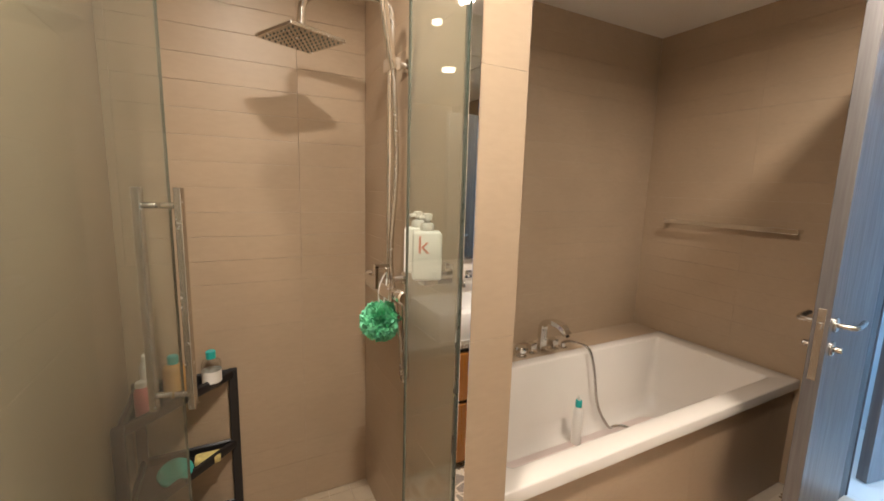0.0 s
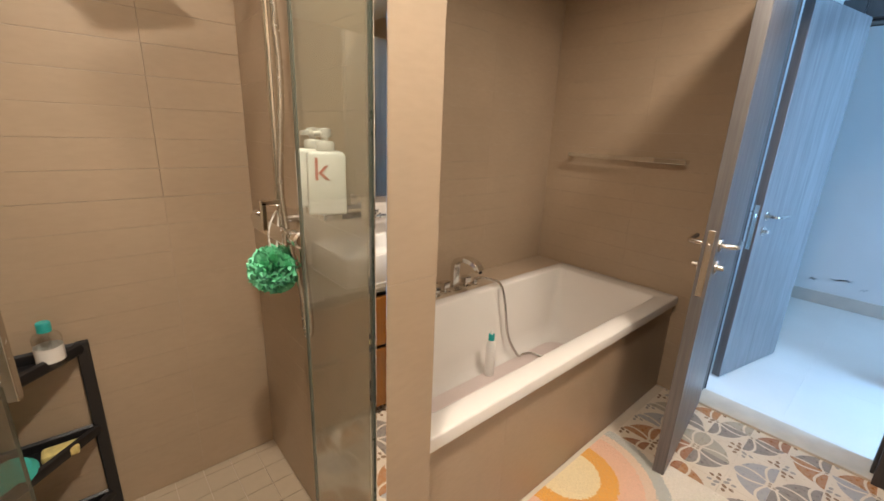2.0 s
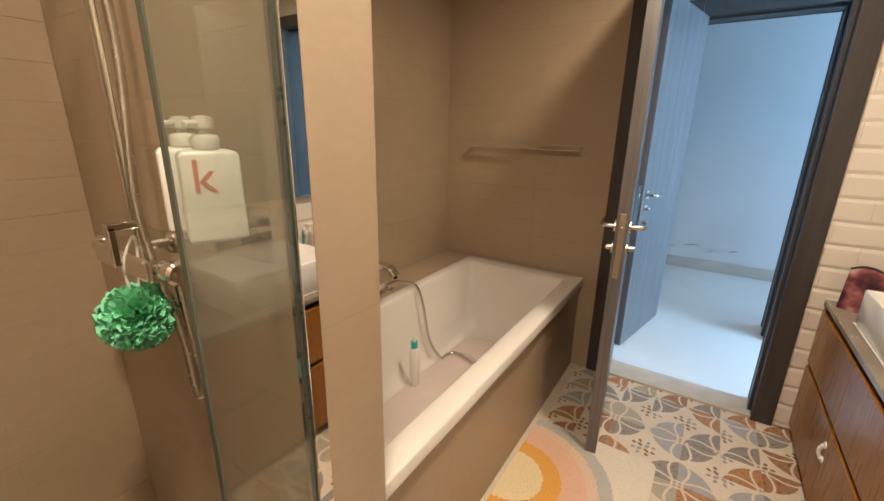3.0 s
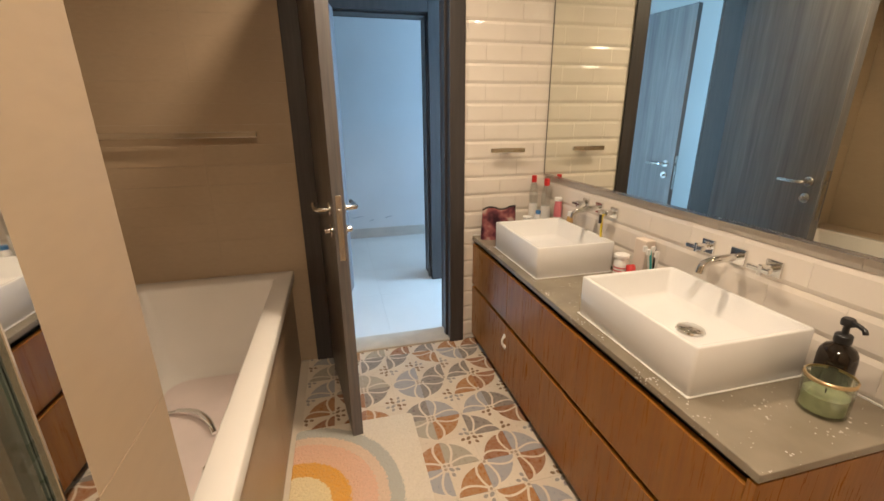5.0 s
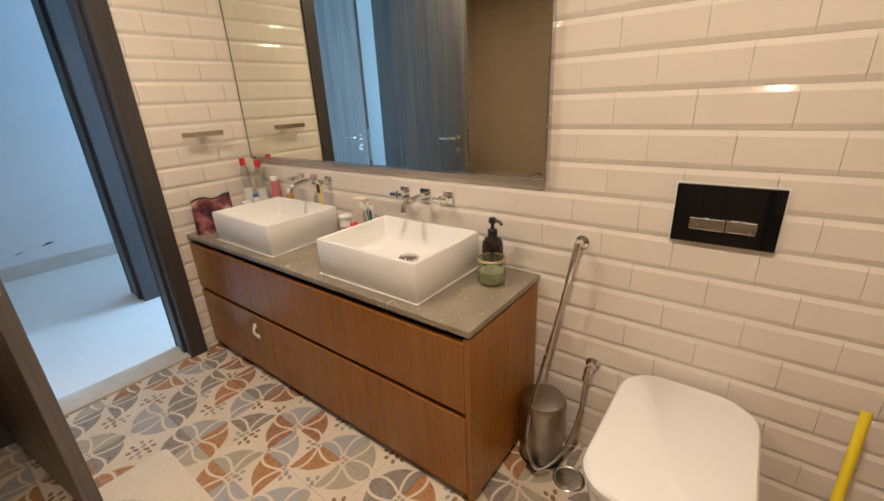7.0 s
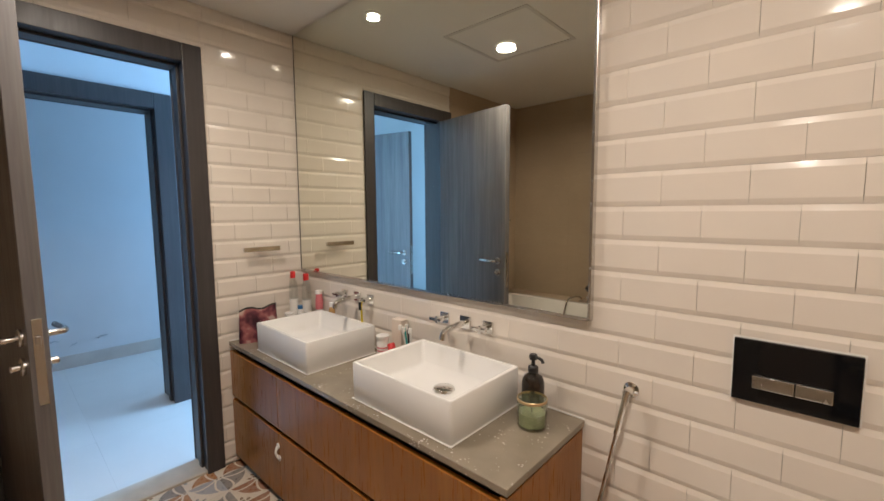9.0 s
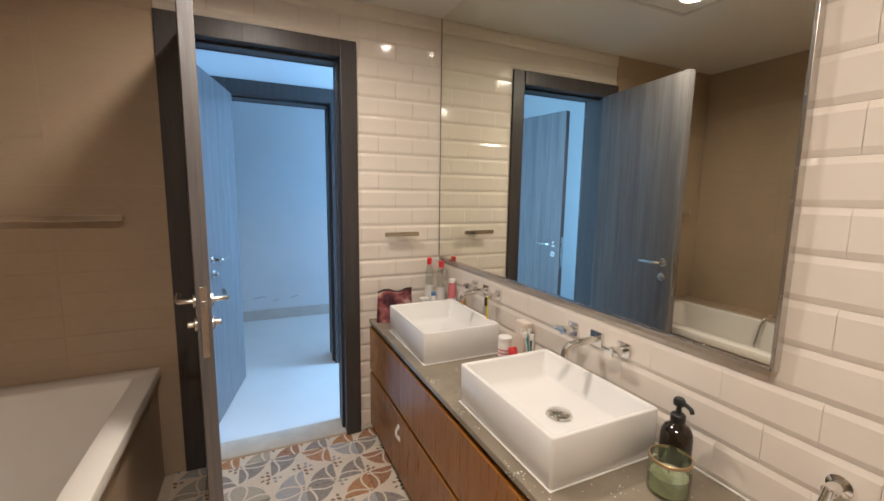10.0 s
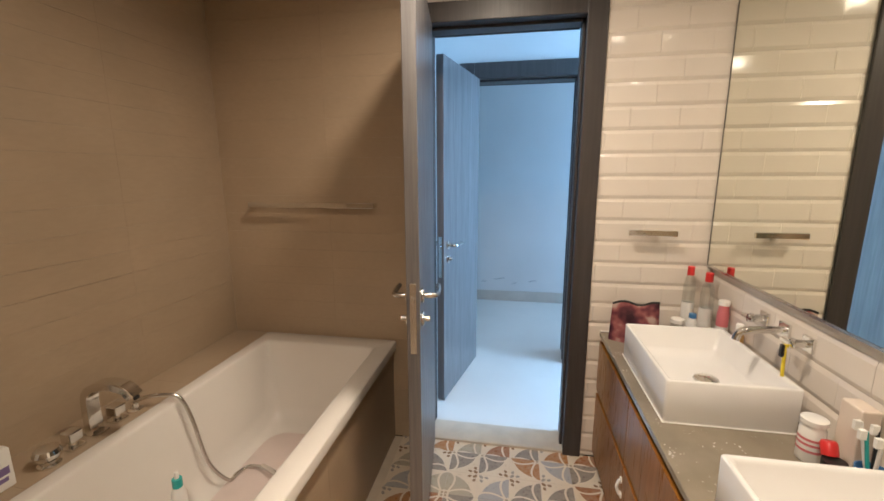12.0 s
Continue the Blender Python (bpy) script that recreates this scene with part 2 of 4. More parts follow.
def wood_material(name, dark, light, axis, rough=0.35, scale=1.0):
    """Long grain along one axis: 0 x, 1 y, 2 z, in the thing's own space."""
    k = Nodes(name, rough)
    s = [26 * scale] * 3
    s[axis] = 1.1 * scale
    p = k.coords()
    p2 = k.stretch(p, *s)
    warp = k.noise(p2, 1.0, 5, 0.6)
    fine = k.noise(k.stretch(p, *[v * 6 for v in s]), 1.0, 3)
    c = k.ramp(warp, (0.28, dark), (0.5, tuple((a + b) / 2 for a, b in zip(dark, light))), (0.74, light))
    c = k.mix(k.span(fine, 0.35, 0.75, 0, 0.35), c, tuple(v * 0.6 for v in dark))
    k.colour(c).rough(k.span(fine, 0.3, 0.7, rough * 0.85, rough * 1.2)).bump(fine, 0.08, 0.001)
    return k.m


VENEER = wood_material("walnut_veneer", (0.235, 0.082, 0.011), (0.355, 0.142, 0.021), 2, 0.30)
DOOR_WOOD = wood_material("grey_laminate", (0.098, 0.091, 0.092), (0.185, 0.175, 0.175), 2, 0.33)
FRAME_WOOD = wood_material("grey_frame_laminate", (0.040, 0.034, 0.033), (0.066, 0.057, 0.055), 2, 0.4)


def metro_material():
    k = Nodes("cream_glazed_tile", 0.08)
    p = k.place()
    a, g = k.noise(p, 3, 3), k.noise(p, 26, 2)
    c = k.mix(k.span(a, 0.3, 0.7, 0, 1), (0.70, 0.632, 0.56), (0.745, 0.678, 0.605))
    c = k.mix(k.span(k.chance(), 0, 1, 0, 0.15), c, (0.67, 0.60, 0.53))
    k.colour(c).rough(k.span(g, 0.3, 0.7, 0.06, 0.13)).bump(g, 0.05, 0.002)
    return k.m


METRO = metro_material()


def counter_material():
    k = Nodes("grey_quartz", 0.16)
    p = k.place()
    n = k.noise(p, 7, 4)
    vor = k.t.nodes.new("ShaderNodeTexVoronoi")
    k.t.links.new(p, vor.inputs["Vector"])
    vor.inputs["Scale"].default_value = 88
    spots = k.math('LESS_THAN', vor.outputs["Distance"], k.span(k.noise(p, 19, 2), 0.47, 0.70, 0.0, 0.32))
    c = k.mix(k.span(n, 0.3, 0.7, 0, 1), (0.205, 0.170, 0.125), (0.272, 0.230, 0.174))
    c = k.mix(k.math('MULTIPLY', spots, 0.75), c, (0.62, 0.58, 0.52))
    k.colour(c).bump(k.noise(p, 90, 2), 0.03, 0.001)
    return k.m


COUNTER = counter_material()
TILE = 0.1465


def pattern_material():
    """Encaustic-look tile: a quarter flower in one corner, dots in the other, in one of five tints."""
    k = Nodes("patterned_tile", 0.3)
    x, y, _ = k.xyz(k.coords())
    u = k.math('MULTIPLY_ADD', x, 1 / TILE, 0.5)
    v = k.math('MULTIPLY_ADD', y, 1 / TILE, 0.5)

    def petal(cx, cy, ang, mid, la, lb, flare):
        ca, sa = math.cos(radians(ang)), math.sin(radians(ang))
        du, dv = k.math('SUBTRACT', u, cx), k.math('SUBTRACT', v, cy)
        a = k.math('ADD', k.math('MULTIPLY', du, ca), k.math('MULTIPLY', dv, sa))
        b = k.math('SUBTRACT', k.math('MULTIPLY', dv, ca), k.math('MULTIPLY', du, sa))
        wide = k.math('MULTIPLY_ADD', a, flare, lb)
        e = k.math('ADD', k.math('POWER', k.math('DIVIDE', k.math('SUBTRACT', a, mid), la), 2), k.math('POWER', k.math('DIVIDE', b, wide), 2))
        return k.math('LESS_THAN', e, 1.0)

    # two half petals along the tile's sides, widest towards their tips, and a fan that opens between them
    def leaf(a, b):
        tip = k.math('SQRT', k.math('MAXIMUM', k.math('SUBTRACT', 0.93, a), 0.0))
        return k.math('SUBTRACT', b, k.math('MULTIPLY', k.math('MULTIPLY', a, 0.66), tip))

    low, high = leaf(u, v), leaf(v, u)
    reach = k.math('SQRT', k.math('ADD', k.math('MULTIPLY', u, u), k.math('MULTIPLY', v, v)))
    base = k.math('GREATER_THAN', reach, 0.17)
    sides = k.math('MULTIPLY', base, k.math('LESS_THAN', k.math('MINIMUM', low, high), 0.0))
    fan = k.math('MULTIPLY', k.math('LESS_THAN', reach, 0.86), k.math('GREATER_THAN', k.math('MINIMUM', low, high), 0.070))
    petals = k.math('MAXIMUM', sides, fan)
    dots = k.math('MAXIMUM', petal(1, 1, 225, 0.14, 0.085, 0.055, 0), k.math('MAXIMUM', petal(1, 1, 203, 0.30, 0.07, 0.05, 0), petal(1, 1, 247, 0.30, 0.07, 0.05, 0)))
    heart = petal(0, 0, 45, 0.085, 0.045, 0.045, 0)
    r = k.chance()
    tint = k.ramp(r, (0.0, (0.40, 0.165, 0.045)), (0.22, (0.36, 0.355, 0.37)), (0.50, (0.23, 0.195, 0.17)), (0.72, (0.40, 0.35, 0.27)), (0.88, (0.31, 0.115, 0.04)), hard=True)
    p = k.place()
    wear = k.noise(p, 60, 3)
    cream = k.mix(k.span(k.noise(p, 5, 3), 0.3, 0.7, 0, 1), (0.66, 0.56, 0.44), (0.72, 0.63, 0.51))
    dotcol = k.mix(k.math('GREATER_THAN', r, 0.5), (0.33, 0.30, 0.27), (0.25, 0.15, 0.08))
    c = k.mix(petals, cream, k.mix(k.span(wear, 0.3, 0.75, 0, 0.35), tint, (0.5, 0.43, 0.35)))
    c = k.mix(dots, c, dotcol)
    c = k.mix(heart, c, (0.38, 0.30, 0.22))
    k.colour(c).rough(k.span(wear, 0.3, 0.7, 0.25, 0.4)).bump(wear, 0.06, 0.001)
    return k.m


PATTERN = pattern_material()


def rug_material():
    """Tufted rainbow: bands about the thing's origin, round and round."""
    k = Nodes("tufted_rug", 0.95)
    p = k.coords()
    x, y, _ = k.xyz(p)
    fuzz = k.noise(p, 130, 3)
    xx = x
    d = k.math('SQRT', k.math('ADD', k.math('MULTIPLY', xx, xx), k.math('MULTIPLY', y, y)))
    d = k.math('ADD', d, k.math('MULTIPLY_ADD', fuzz, 0.03, -0.015))
    c = k.ramp(d, (0.0, (0.80, 0.66, 0.40)), (0.13, (0.76, 0.36, 0.06)), (0.20, (0.76, 0.46, 0.33)), (0.30, (0.72, 0.53, 0.40)), (0.34, (0.46, 0.46, 0.42)), (0.395, (0.76, 0.68, 0.57)), hard=True)
    c = k.mix(k.span(fuzz, 0.3, 0.7, 0, 0.22), c, (0.45, 0.36, 0.27))
    k.colour(c).bump(fuzz, 0.9, 0.008)
    return k.m


RUG = rug_material()


def bag_material():
    k = Nodes("maroon_foil", 0.25)
    p = k.place()
    n, f = k.noise(p, 13, 2), k.noise(p, 34, 2)
    # maroon foil; the palest stops paint pinkish silver highlights into the colour
    k.colour(k.ramp(n, (0.38, (0.04, 0.014, 0.022)), (0.50, (0.13, 0.034, 0.046)), (0.60, (0.30, 0.10, 0.10)), (0.70, (0.48, 0.34, 0.30)))).bump(f, 0.6, 0.004)
    return k.m


FOIL = bag_material()

# ---- the structure ----


def structure(name, bm, mat, label, category, smooth=False):
    return tagged(part(name, bm, mat, smooth=smooth), label, category, kind="structure")


DOOR_Y0, DOOR_Y1, DOOR_H = 0.60, 1.305, 2.10
floor = structure("floor", boxed(-0.12, -0.12, -0.12, 2.80, 2.54, -0.005), DARK_GROUT, "bathroom floor of patterned cream, brown and grey tiles", "floor")
hall_floor = structure("floor_hall", boxed(2.97, -1.5, -0.12, 5.54, 3.4, -0.005), plain_material("hall_grout", (0.60, 0.58, 0.54), 0.5), "pale grey tiled floor of the hall and the room beyond", "floor")
threshold = structure("threshold", boxed(2.80, DOOR_Y0, -0.12, 2.97, DOOR_Y1, 0.012, 0.004), MARBLE, "beige stone threshold strip under the bathroom doorway", "threshold")
wall_south = structure("wall_south", boxed(-0.12, -0.14, -0.005, 2.97, -0.010, CEIL), WHITE_GROUT, "wall of cream bevelled metro tiles behind the vanity", "wall")
wall_west = structure("wall_west", boxed(-0.14, -0.010, -0.005, -0.010, 2.54, CEIL), GROUT, "beige plank-tiled wall of shower and toilet", "wall")
wall_north = structure("wall_north", boxed(-0.010, 2.43, -0.005, 2.97, 2.55, CEIL), GROUT, "beige plank-tiled wall behind shower and bath", "wall")
bm = bmesh.new()
box(bm, 2.810, -0.010, -0.005, 2.96, DOOR_Y0 - 0.02, CEIL)
box(bm, 2.810, DOOR_Y1 + 0.02, -0.005, 2.96, 2.43, CEIL)
box(bm, 2.810, DOOR_Y0 - 0.02, DOOR_H + 0.02, 2.96, DOOR_Y1 + 0.02, CEIL)
wall_east = structure("wall_east", bm, WHITE_GROUT, "tiled wall with the doorway, half cream metro tile, half beige", "wall")
DIV_X0, DIV_X1, DIV_Y = 0.905, 1.015, 1.460
PIER_X0, PIER_X1, PIER_Y = 0.826, 0.955, 1.378
bm = boxed(DIV_X0 + 0.008, DIV_Y, -0.005, DIV_X1 - 0.008, 2.43, CEIL)
box(bm, PIER_X0 + 0.001, PIER_Y + 0.007, -0.005, PIER_X1 - 0.001, DIV_Y - 0.0005, CEIL)
divider = structure("wall_divider", bm, BEIGE, "narrow beige tiled wall between shower and bath", "wall")
ceiling = structure("ceiling", boxed(-0.14, -0.14, CEIL, 2.97, 2.55, CEIL + 0.1), PLASTER, "white painted plaster ceiling with downlights", "ceiling")
bm = bmesh.new()
for a in ((0, 0.02, 0.56, 0.04), (0, 0.56, 0.56, 0.58), (0, 0.04, 0.02, 0.56), (0.54, 0.04, 0.56, 0.56)):
    box(bm, 1.62 + a[0], 0.62 + a[1], CEIL - 0.005, 1.62 + a[2], 0.62 + a[3], CEIL)
structure("ceiling_hatch", bm, plain_material("hatch_paint", (0.60, 0.57, 0.52), 0.8), "square access hatch in the plaster ceiling", "hatch")

# hall and the room beyond
bm = bmesh.new()
box(bm, 2.962, -1.5, 0, 2.985, DOOR_Y0 - 0.10, 2.65)
box(bm, 2.962, DOOR_Y1 + 0.10, 0, 2.985, 3.4, 2.65)
box(bm, 2.962, DOOR_Y0 - 0.10, DOOR_H + 0.10, 2.985, DOOR_Y1 + 0.10, 2.65)
structure("wall_hall_west", bm, HALL_WALL, "painted hall wall round the bathroom doorway", "wall")
D2Y0, D2Y1, D2H = 0.475, 1.19, 2.08
bm = bmesh.new()
box(bm, 3.86, -1.5, 0, 4.10, D2Y0 - 0.03, 2.65)
box(bm, 3.86, D2Y1 + 0.03, 0, 4.10, 3.4, 2.65)
box(bm, 3.86, D2Y0 - 0.03, D2H + 0.03, 4.10, D2Y1 + 0.03, 2.65)
structure("wall_hall_east", bm, HALL_WALL, "painted hall wall with a second doorway", "wall")
structure("wall_room_east", boxed(5.36, -1.5, 0, 5.54, 3.4, 2.65), HALL_WALL, "pale painted far wall with scuffed plaster low down", "wall")
# the opening is made up, to go with the fill light at this end
bm = bmesh.new()
for x0, x1, z0, z1 in ((2.985, 3.86, 2.36, 2.65), (2.985, 3.86, 0, 0.30), (2.985, 3.08, 0.30, 2.36), (3.77, 3.86, 0.30, 2.36)):
    box(bm, x0, 2.60, z0, x1, 2.70, z1)
structure("wall_hall_north", bm, HALL_WALL, "painted end wall of the hall with an added opening for fill light", "wall")
structure("wall_room_north", boxed(4.10, 3.3, 0, 5.36, 3.4, 2.65), HALL_WALL, "painted side wall of the room beyond", "wall")
bm = bmesh.new()
for x0, x1, z0, z1 in ((2.985, 5.36, 2.36, 2.65), (2.985, 5.36, 0, 0.32), (3.82, 4.42, 0.32, 2.36), (5.30, 5.36, 0.32, 2.36)):
    box(bm, x0, -1.5, z0, x1, -1.4, z1)
structure("wall_hall_south", bm, HALL_WALL, "painted wall with window openings to daylight", "wall")
structure("ceiling_hall", boxed(2.962, -1.5, 2.65, 5.54, 3.4, 2.75), PLASTER, "white ceiling of the hall", "ceiling")
structure("baseboard", boxed(5.345, -1.4, 0, 5.36, 3.3, 0.115, 0.003), plain_material("baseboard_tile", (0.50, 0.46, 0.41), 0.5), "low beige tiled baseboard along the far wall", "baseboard")
SCUFF = plain_material("scuff", (0.40, 0.43, 0.45), 0.9, vary=0.3, scale=40)
for py, pz, wide, n in ((0.66, 0.235, 0.10, 0), (0.86, 0.205, 0.06, 1), (1.02, 0.25, 0.16, 2), (1.20, 0.215, 0.07, 3)):
    rnd = random.Random(n)
    bm = bmesh.new()
    hi, lo = [], []
    for i in range(9):
        y, c = py + wide * (i / 8 - 0.5), pz + 0.012 * rnd.uniform(-1, 1) - 0.02 * (i / 8 - 0.5)
        h = 0.010 * math.sin(math.pi * (i + 0.3) / 8.6) * rnd.uniform(0.4, 1.0)
        hi.append(bm.verts.new((5.3575, y, c + h)))
        lo.append(bm.verts.new((5.3575, y, c - h * 0.6)))
    for i in range(8):
        bm.faces.new((lo[i], lo[i + 1], hi[i + 1], hi[i]))
    bmesh.ops.solidify(bm, geom=bm.faces[:], thickness=0.0015)
    tagged(part("plaster_scuff", bm, SCUFF, None, smooth=False), "grey peeling scuff low on the painted far wall", "scuff")


# ---- doors ----


def door_frame(name, x0, x1, y0, y1, h, w, lab, w1=None):
    """A jamb lining with flat casings on both faces; x0 and x1 are the wall's faces."""
    w1 = w1 or w
    f = tagged(new(name), lab, "door frame", kind="structure")
    part("jamb", boxed(x0, y0 - 0.02, 0, x1, y0, h, 0.002), FRAME_WOOD, f)
    part("jamb", boxed(x0, y1, 0, x1, y1 + 0.02, h, 0.002), FRAME_WOOD, f)
    part("head", boxed(x0, y0 - 0.02, h, x1, y1 + 0.02, h + 0.02, 0.002), FRAME_WOOD, f)
    for xa, xb in ((x0 - 0.016, x0 - 0.001), (x1 + 0.001, x1 + 0.016)):
        part("casing", boxed(xa, y0 - w, 0, xb, y0 + 0.004, h + w, 0.004), FRAME_WOOD, f)
        part("casing", boxed(xa, y1 - 0.004, 0, xb, y1 + w1, h + w, 0.004), FRAME_WOOD, f)
        part("casing", boxed(xa, y0 + 0.005, h - 0.004, xb, y1 - 0.005, h + w, 0.004), FRAME_WOOD, f)
    xs = x0 + 0.055
    part("door_stop", boxed(xs, y0 + 0.001, 0, xs + 0.04, y0 + 0.014, h - 0.001, 0.002), FRAME_WOOD, f)
    part("door_stop", boxed(xs, y0 + 0.015, h - 0.014, xs + 0.04, y1 - 0.001, h - 0.001, 0.002), FRAME_WOOD, f)
    return f


door_frame("door_frame_bathroom", 2.80, 2.985, DOOR_Y0, DOOR_Y1, DOOR_H, 0.082, "dark grey-brown laminate frame round the bathroom doorway", 0.102)
door_frame("door_frame_hall", 3.86, 4.10, D2Y0, D2Y1, D2H, 0.10, "dark laminate frame round the second doorway in the hall")


def lever(parent, x, z, side):
    """Lever handle, rose and thumb-turn on one face of a leaf; side is the sign of the face's normal."""
    y = side * 0.0225
    tip = Matrix.Rotation(radians(-90 * side), 4, 'X')
    rose = [(0, 0), (0.026, 0), (0.026, 0.006), (0.023, 0.009), (0, 0.009)]
    h = part("door_handle", lathed(rose, x, y, z, turn=tip), STEEL, parent, "brushed steel lever handle", local=True)
    path = smooth_path([(x, y, z), (x, y + side * 0.035, z), (x + 0.012, y + side * 0.052, z), (x + 0.06, y + side * 0.055, z), (x + 0.125, y + side * 0.052, z)], 5)
    part("lever", tubed(path, 0.0095, n=12), STEEL, h, local=True)
    r = part("lock_rose", lathed(rose, x, y, z - 0.085, turn=tip), STEEL, parent, "round steel lock rose", local=True)
    part("thumb_turn", rodded((x, y + side * 0.008, z - 0.085), (x, y + side * 0.030, z - 0.085), 0.011, 16), STEEL, r, local=True)


def door_leaf(name, hx, hy, angle, width, height, hz, lab):
    """A leaf built along x from its hinge; it turns about the hinge."""
    d = thing(name, hx, hy, 0.008, lab, "door")
    d.rotation_euler = (0, 0, radians(angle))
    part("leaf", boxed(0, -0.0225, 0, width, 0.0225, height, 0.002), DOOR_WOOD, d, local=True)
    part("edge_plate", boxed(width - 0.001, -0.011, hz - 0.19, width + 0.002, 0.011, hz + 0.06, 0.0008), STEEL, d, "steel lock face plate", local=True)
    part("latch", boxed(width + 0.0025, -0.006, hz - 0.012, width + 0.010, 0.006, hz + 0.012, 0.002), STEEL, d, local=True)
    # levers point back to the hinge
    for side in (1, -1):
        before = set(d.children)
        lever(d, width - 0.065, hz, side)
        for o in set(d.children) - before:
            for q in (o, *o.children):
                for vtx in q.data.vertices:
                    vtx.co.x = 2 * (width - 0.065) - vtx.co.x
                q.data.flip_normals()
    for z in (0.22, 1.05, 1.86):
        part("hinge", rodded((-0.004, -0.026, z - 0.05), (-0.004, -0.026, z + 0.05), 0.007, 12), STEEL, d, local=True)
    return d


door_leaf("bathroom_door", 2.795, 1.298, 180 + 7.2, 0.70, 2.085, 1.01, "open grey wood-grain laminate door with steel lever handles")
door_leaf("hall_door", 3.85, 1.17, 180 - 12.0, 0.68, 2.065, 0.995, "open grey wood-grain laminate door in the hall")

# ---- bath ----
TX0, TX1, TY0, TY1, TZ = 1.02, 2.797, 1.480, 2.226, 0.565


def rounded_loop(bm, x0, y0, x1, y1, r, z, n=6):
    out = []
    for cx, cy, a0 in ((x1 - r, y1 - r, 0), (x0 + r, y1 - r, 90), (x0 + r, y0 + r, 180), (x1 - r, y0 + r, 270)):
        for i in range(n + 1):
            a = radians(a0 + 90 * i / n)
            out.append(bm.verts.new((cx + r * math.cos(a), cy + r * math.sin(a), z)))
    return out


def loft(bm, loops, cap_first=False, cap_last=False):
    for a, b in zip(loops, loops[1:]):
        n = len(a)
        for i in range(n):
            bm.faces.new((a[i], a[(i + 1) % n], b[(i + 1) % n], b[i]))
    if cap_first:
        bm.faces.new(loops[0])
    if cap_last:
        bm.faces.new(loops[-1])
    return bm


def bathtub():
    t = thing("bathtub", 1.9, 1.84, 0, "white acrylic built-in bathtub with a broad flat rim", "bathtub")
    bm = bmesh.new()
    L = lambda i, r, z: rounded_loop(bm, TX0 + i, TY0 + i, TX1 - i, TY1 - i, r, z)
    inner = lambda e, w, fr, bk, r, z: rounded_loop(bm, TX0 + w, TY0 + fr, TX1 - e, TY1 - bk, r, z)
    loft(bm, [L(0.0, 0.012, TZ - 0.045), L(0.0, 0.012, TZ - 0.006), L(0.002, 0.012, TZ - 0.002), L(0.006, 0.012, TZ),
              inner(0.102, 0.09, 0.080, 0.056, 0.022, TZ), inner(0.107, 0.096, 0.085, 0.061, 0.022, TZ - 0.003), inner(0.111, 0.10, 0.089, 0.065, 0.024, TZ - 0.012),
              inner(0.18, 0.16, 0.120, 0.10, 0.06, 0.24), inner(0.20, 0.19, 0.162, 0.115, 0.08, 0.165), inner(0.25, 0.24, 0.19, 0.155, 0.10, 0.135)], cap_last=True)
    part("shell", bm, ACRYLIC, t, sharp=50)
    bm = bmesh.new()
    a, b = rounded_loop(bm, TX0 + 0.245, TY0 + 0.195, TX1 - 0.255, TY1 - 0.16, 0.10, 0.1365), rounded_loop(bm, TX0 + 0.255, TY0 + 0.205, TX1 - 0.265, TY1 - 0.17, 0.10, 0.140)
    loft(bm, [a, b], cap_last=True)
    part("tub_floor", bm, TUB_FLOOR, t, "pinkish textured tub floor")
    over = part("overflow_cap", lathed([(0, 0), (0.034, 0), (0.034, 0.006), (0.028, 0.011), (0, 0.011)], 2.08, TY0 + 0.104, 0.40, turn=Matrix.Rotation(radians(-90), 4, 'X')), CHROME, t, "chrome overflow cap")
    part("drain_plug", lathed([(0, 0.012), (0.026, 0.010), (0.032, 0.003), (0.032, 0)], 1.92, 1.735, 0.140), CHROME, t, "chrome drain plug")
    return t


bathtub()
apron = structure("tub_apron", boxed(TX0, TY0 + 0.028, -0.005, TX1, TY0 + 0.06, TZ - 0.05), GROUT, "beige tiled apron under the bathtub rim", "apron")
ledge = structure("tub_ledge", boxed(DIV_X1, TY1 + 0.001, 0.0, 2.80, 2.4295, TZ - 0.012), GROUT, "beige tiled ledge behind the bathtub", "ledge")

# ---- vanity ----
VX0, VX1, VY, VZ = 1.03, 2.795, 0.463, 0.682


def vanity():
    v = thing("vanity_cabinet", 1.9, 0.2, 0, "walnut veneer vanity cabinet with handleless drawers", "cabinet")
    # carcass and plinth are near-black, so the drawer gaps hold painted shade
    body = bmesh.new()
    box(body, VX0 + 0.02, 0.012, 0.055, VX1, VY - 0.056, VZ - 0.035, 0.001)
    part("carcass", body, SHADE_AND_SEAM, v, "carcass coloured near-black as shade in the gaps")
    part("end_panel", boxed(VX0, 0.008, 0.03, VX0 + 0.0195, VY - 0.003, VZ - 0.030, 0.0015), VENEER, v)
    part("plinth", boxed(VX0 + 0.03, 0.03, 0.0, VX1, VY - 0.06, 0.054, 0.001), SHADE_AND_SEAM, v, "recessed plinth coloured near-black as shade")
    for x0, x1 in ((VX0 + 0.021, 2.262), (2.266, VX1)):
        for z0, z1 in ((0.045, 0.361), (0.384, 0.632)):
            part("drawer_front", boxed(x0, VY - 0.024, z0, x1, VY - 0.003, z1, 0.0015), VENEER, v)
    # strips that put the shade of the finger grooves into colour
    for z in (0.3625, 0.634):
        part("grip_rail", boxed(VX0 + 0.021, VY - 0.0555, z, VX1, VY - 0.050, z + 0.016), SHADE_AND_SEAM, v, "near-black strip painted as finger groove shade")
    return v


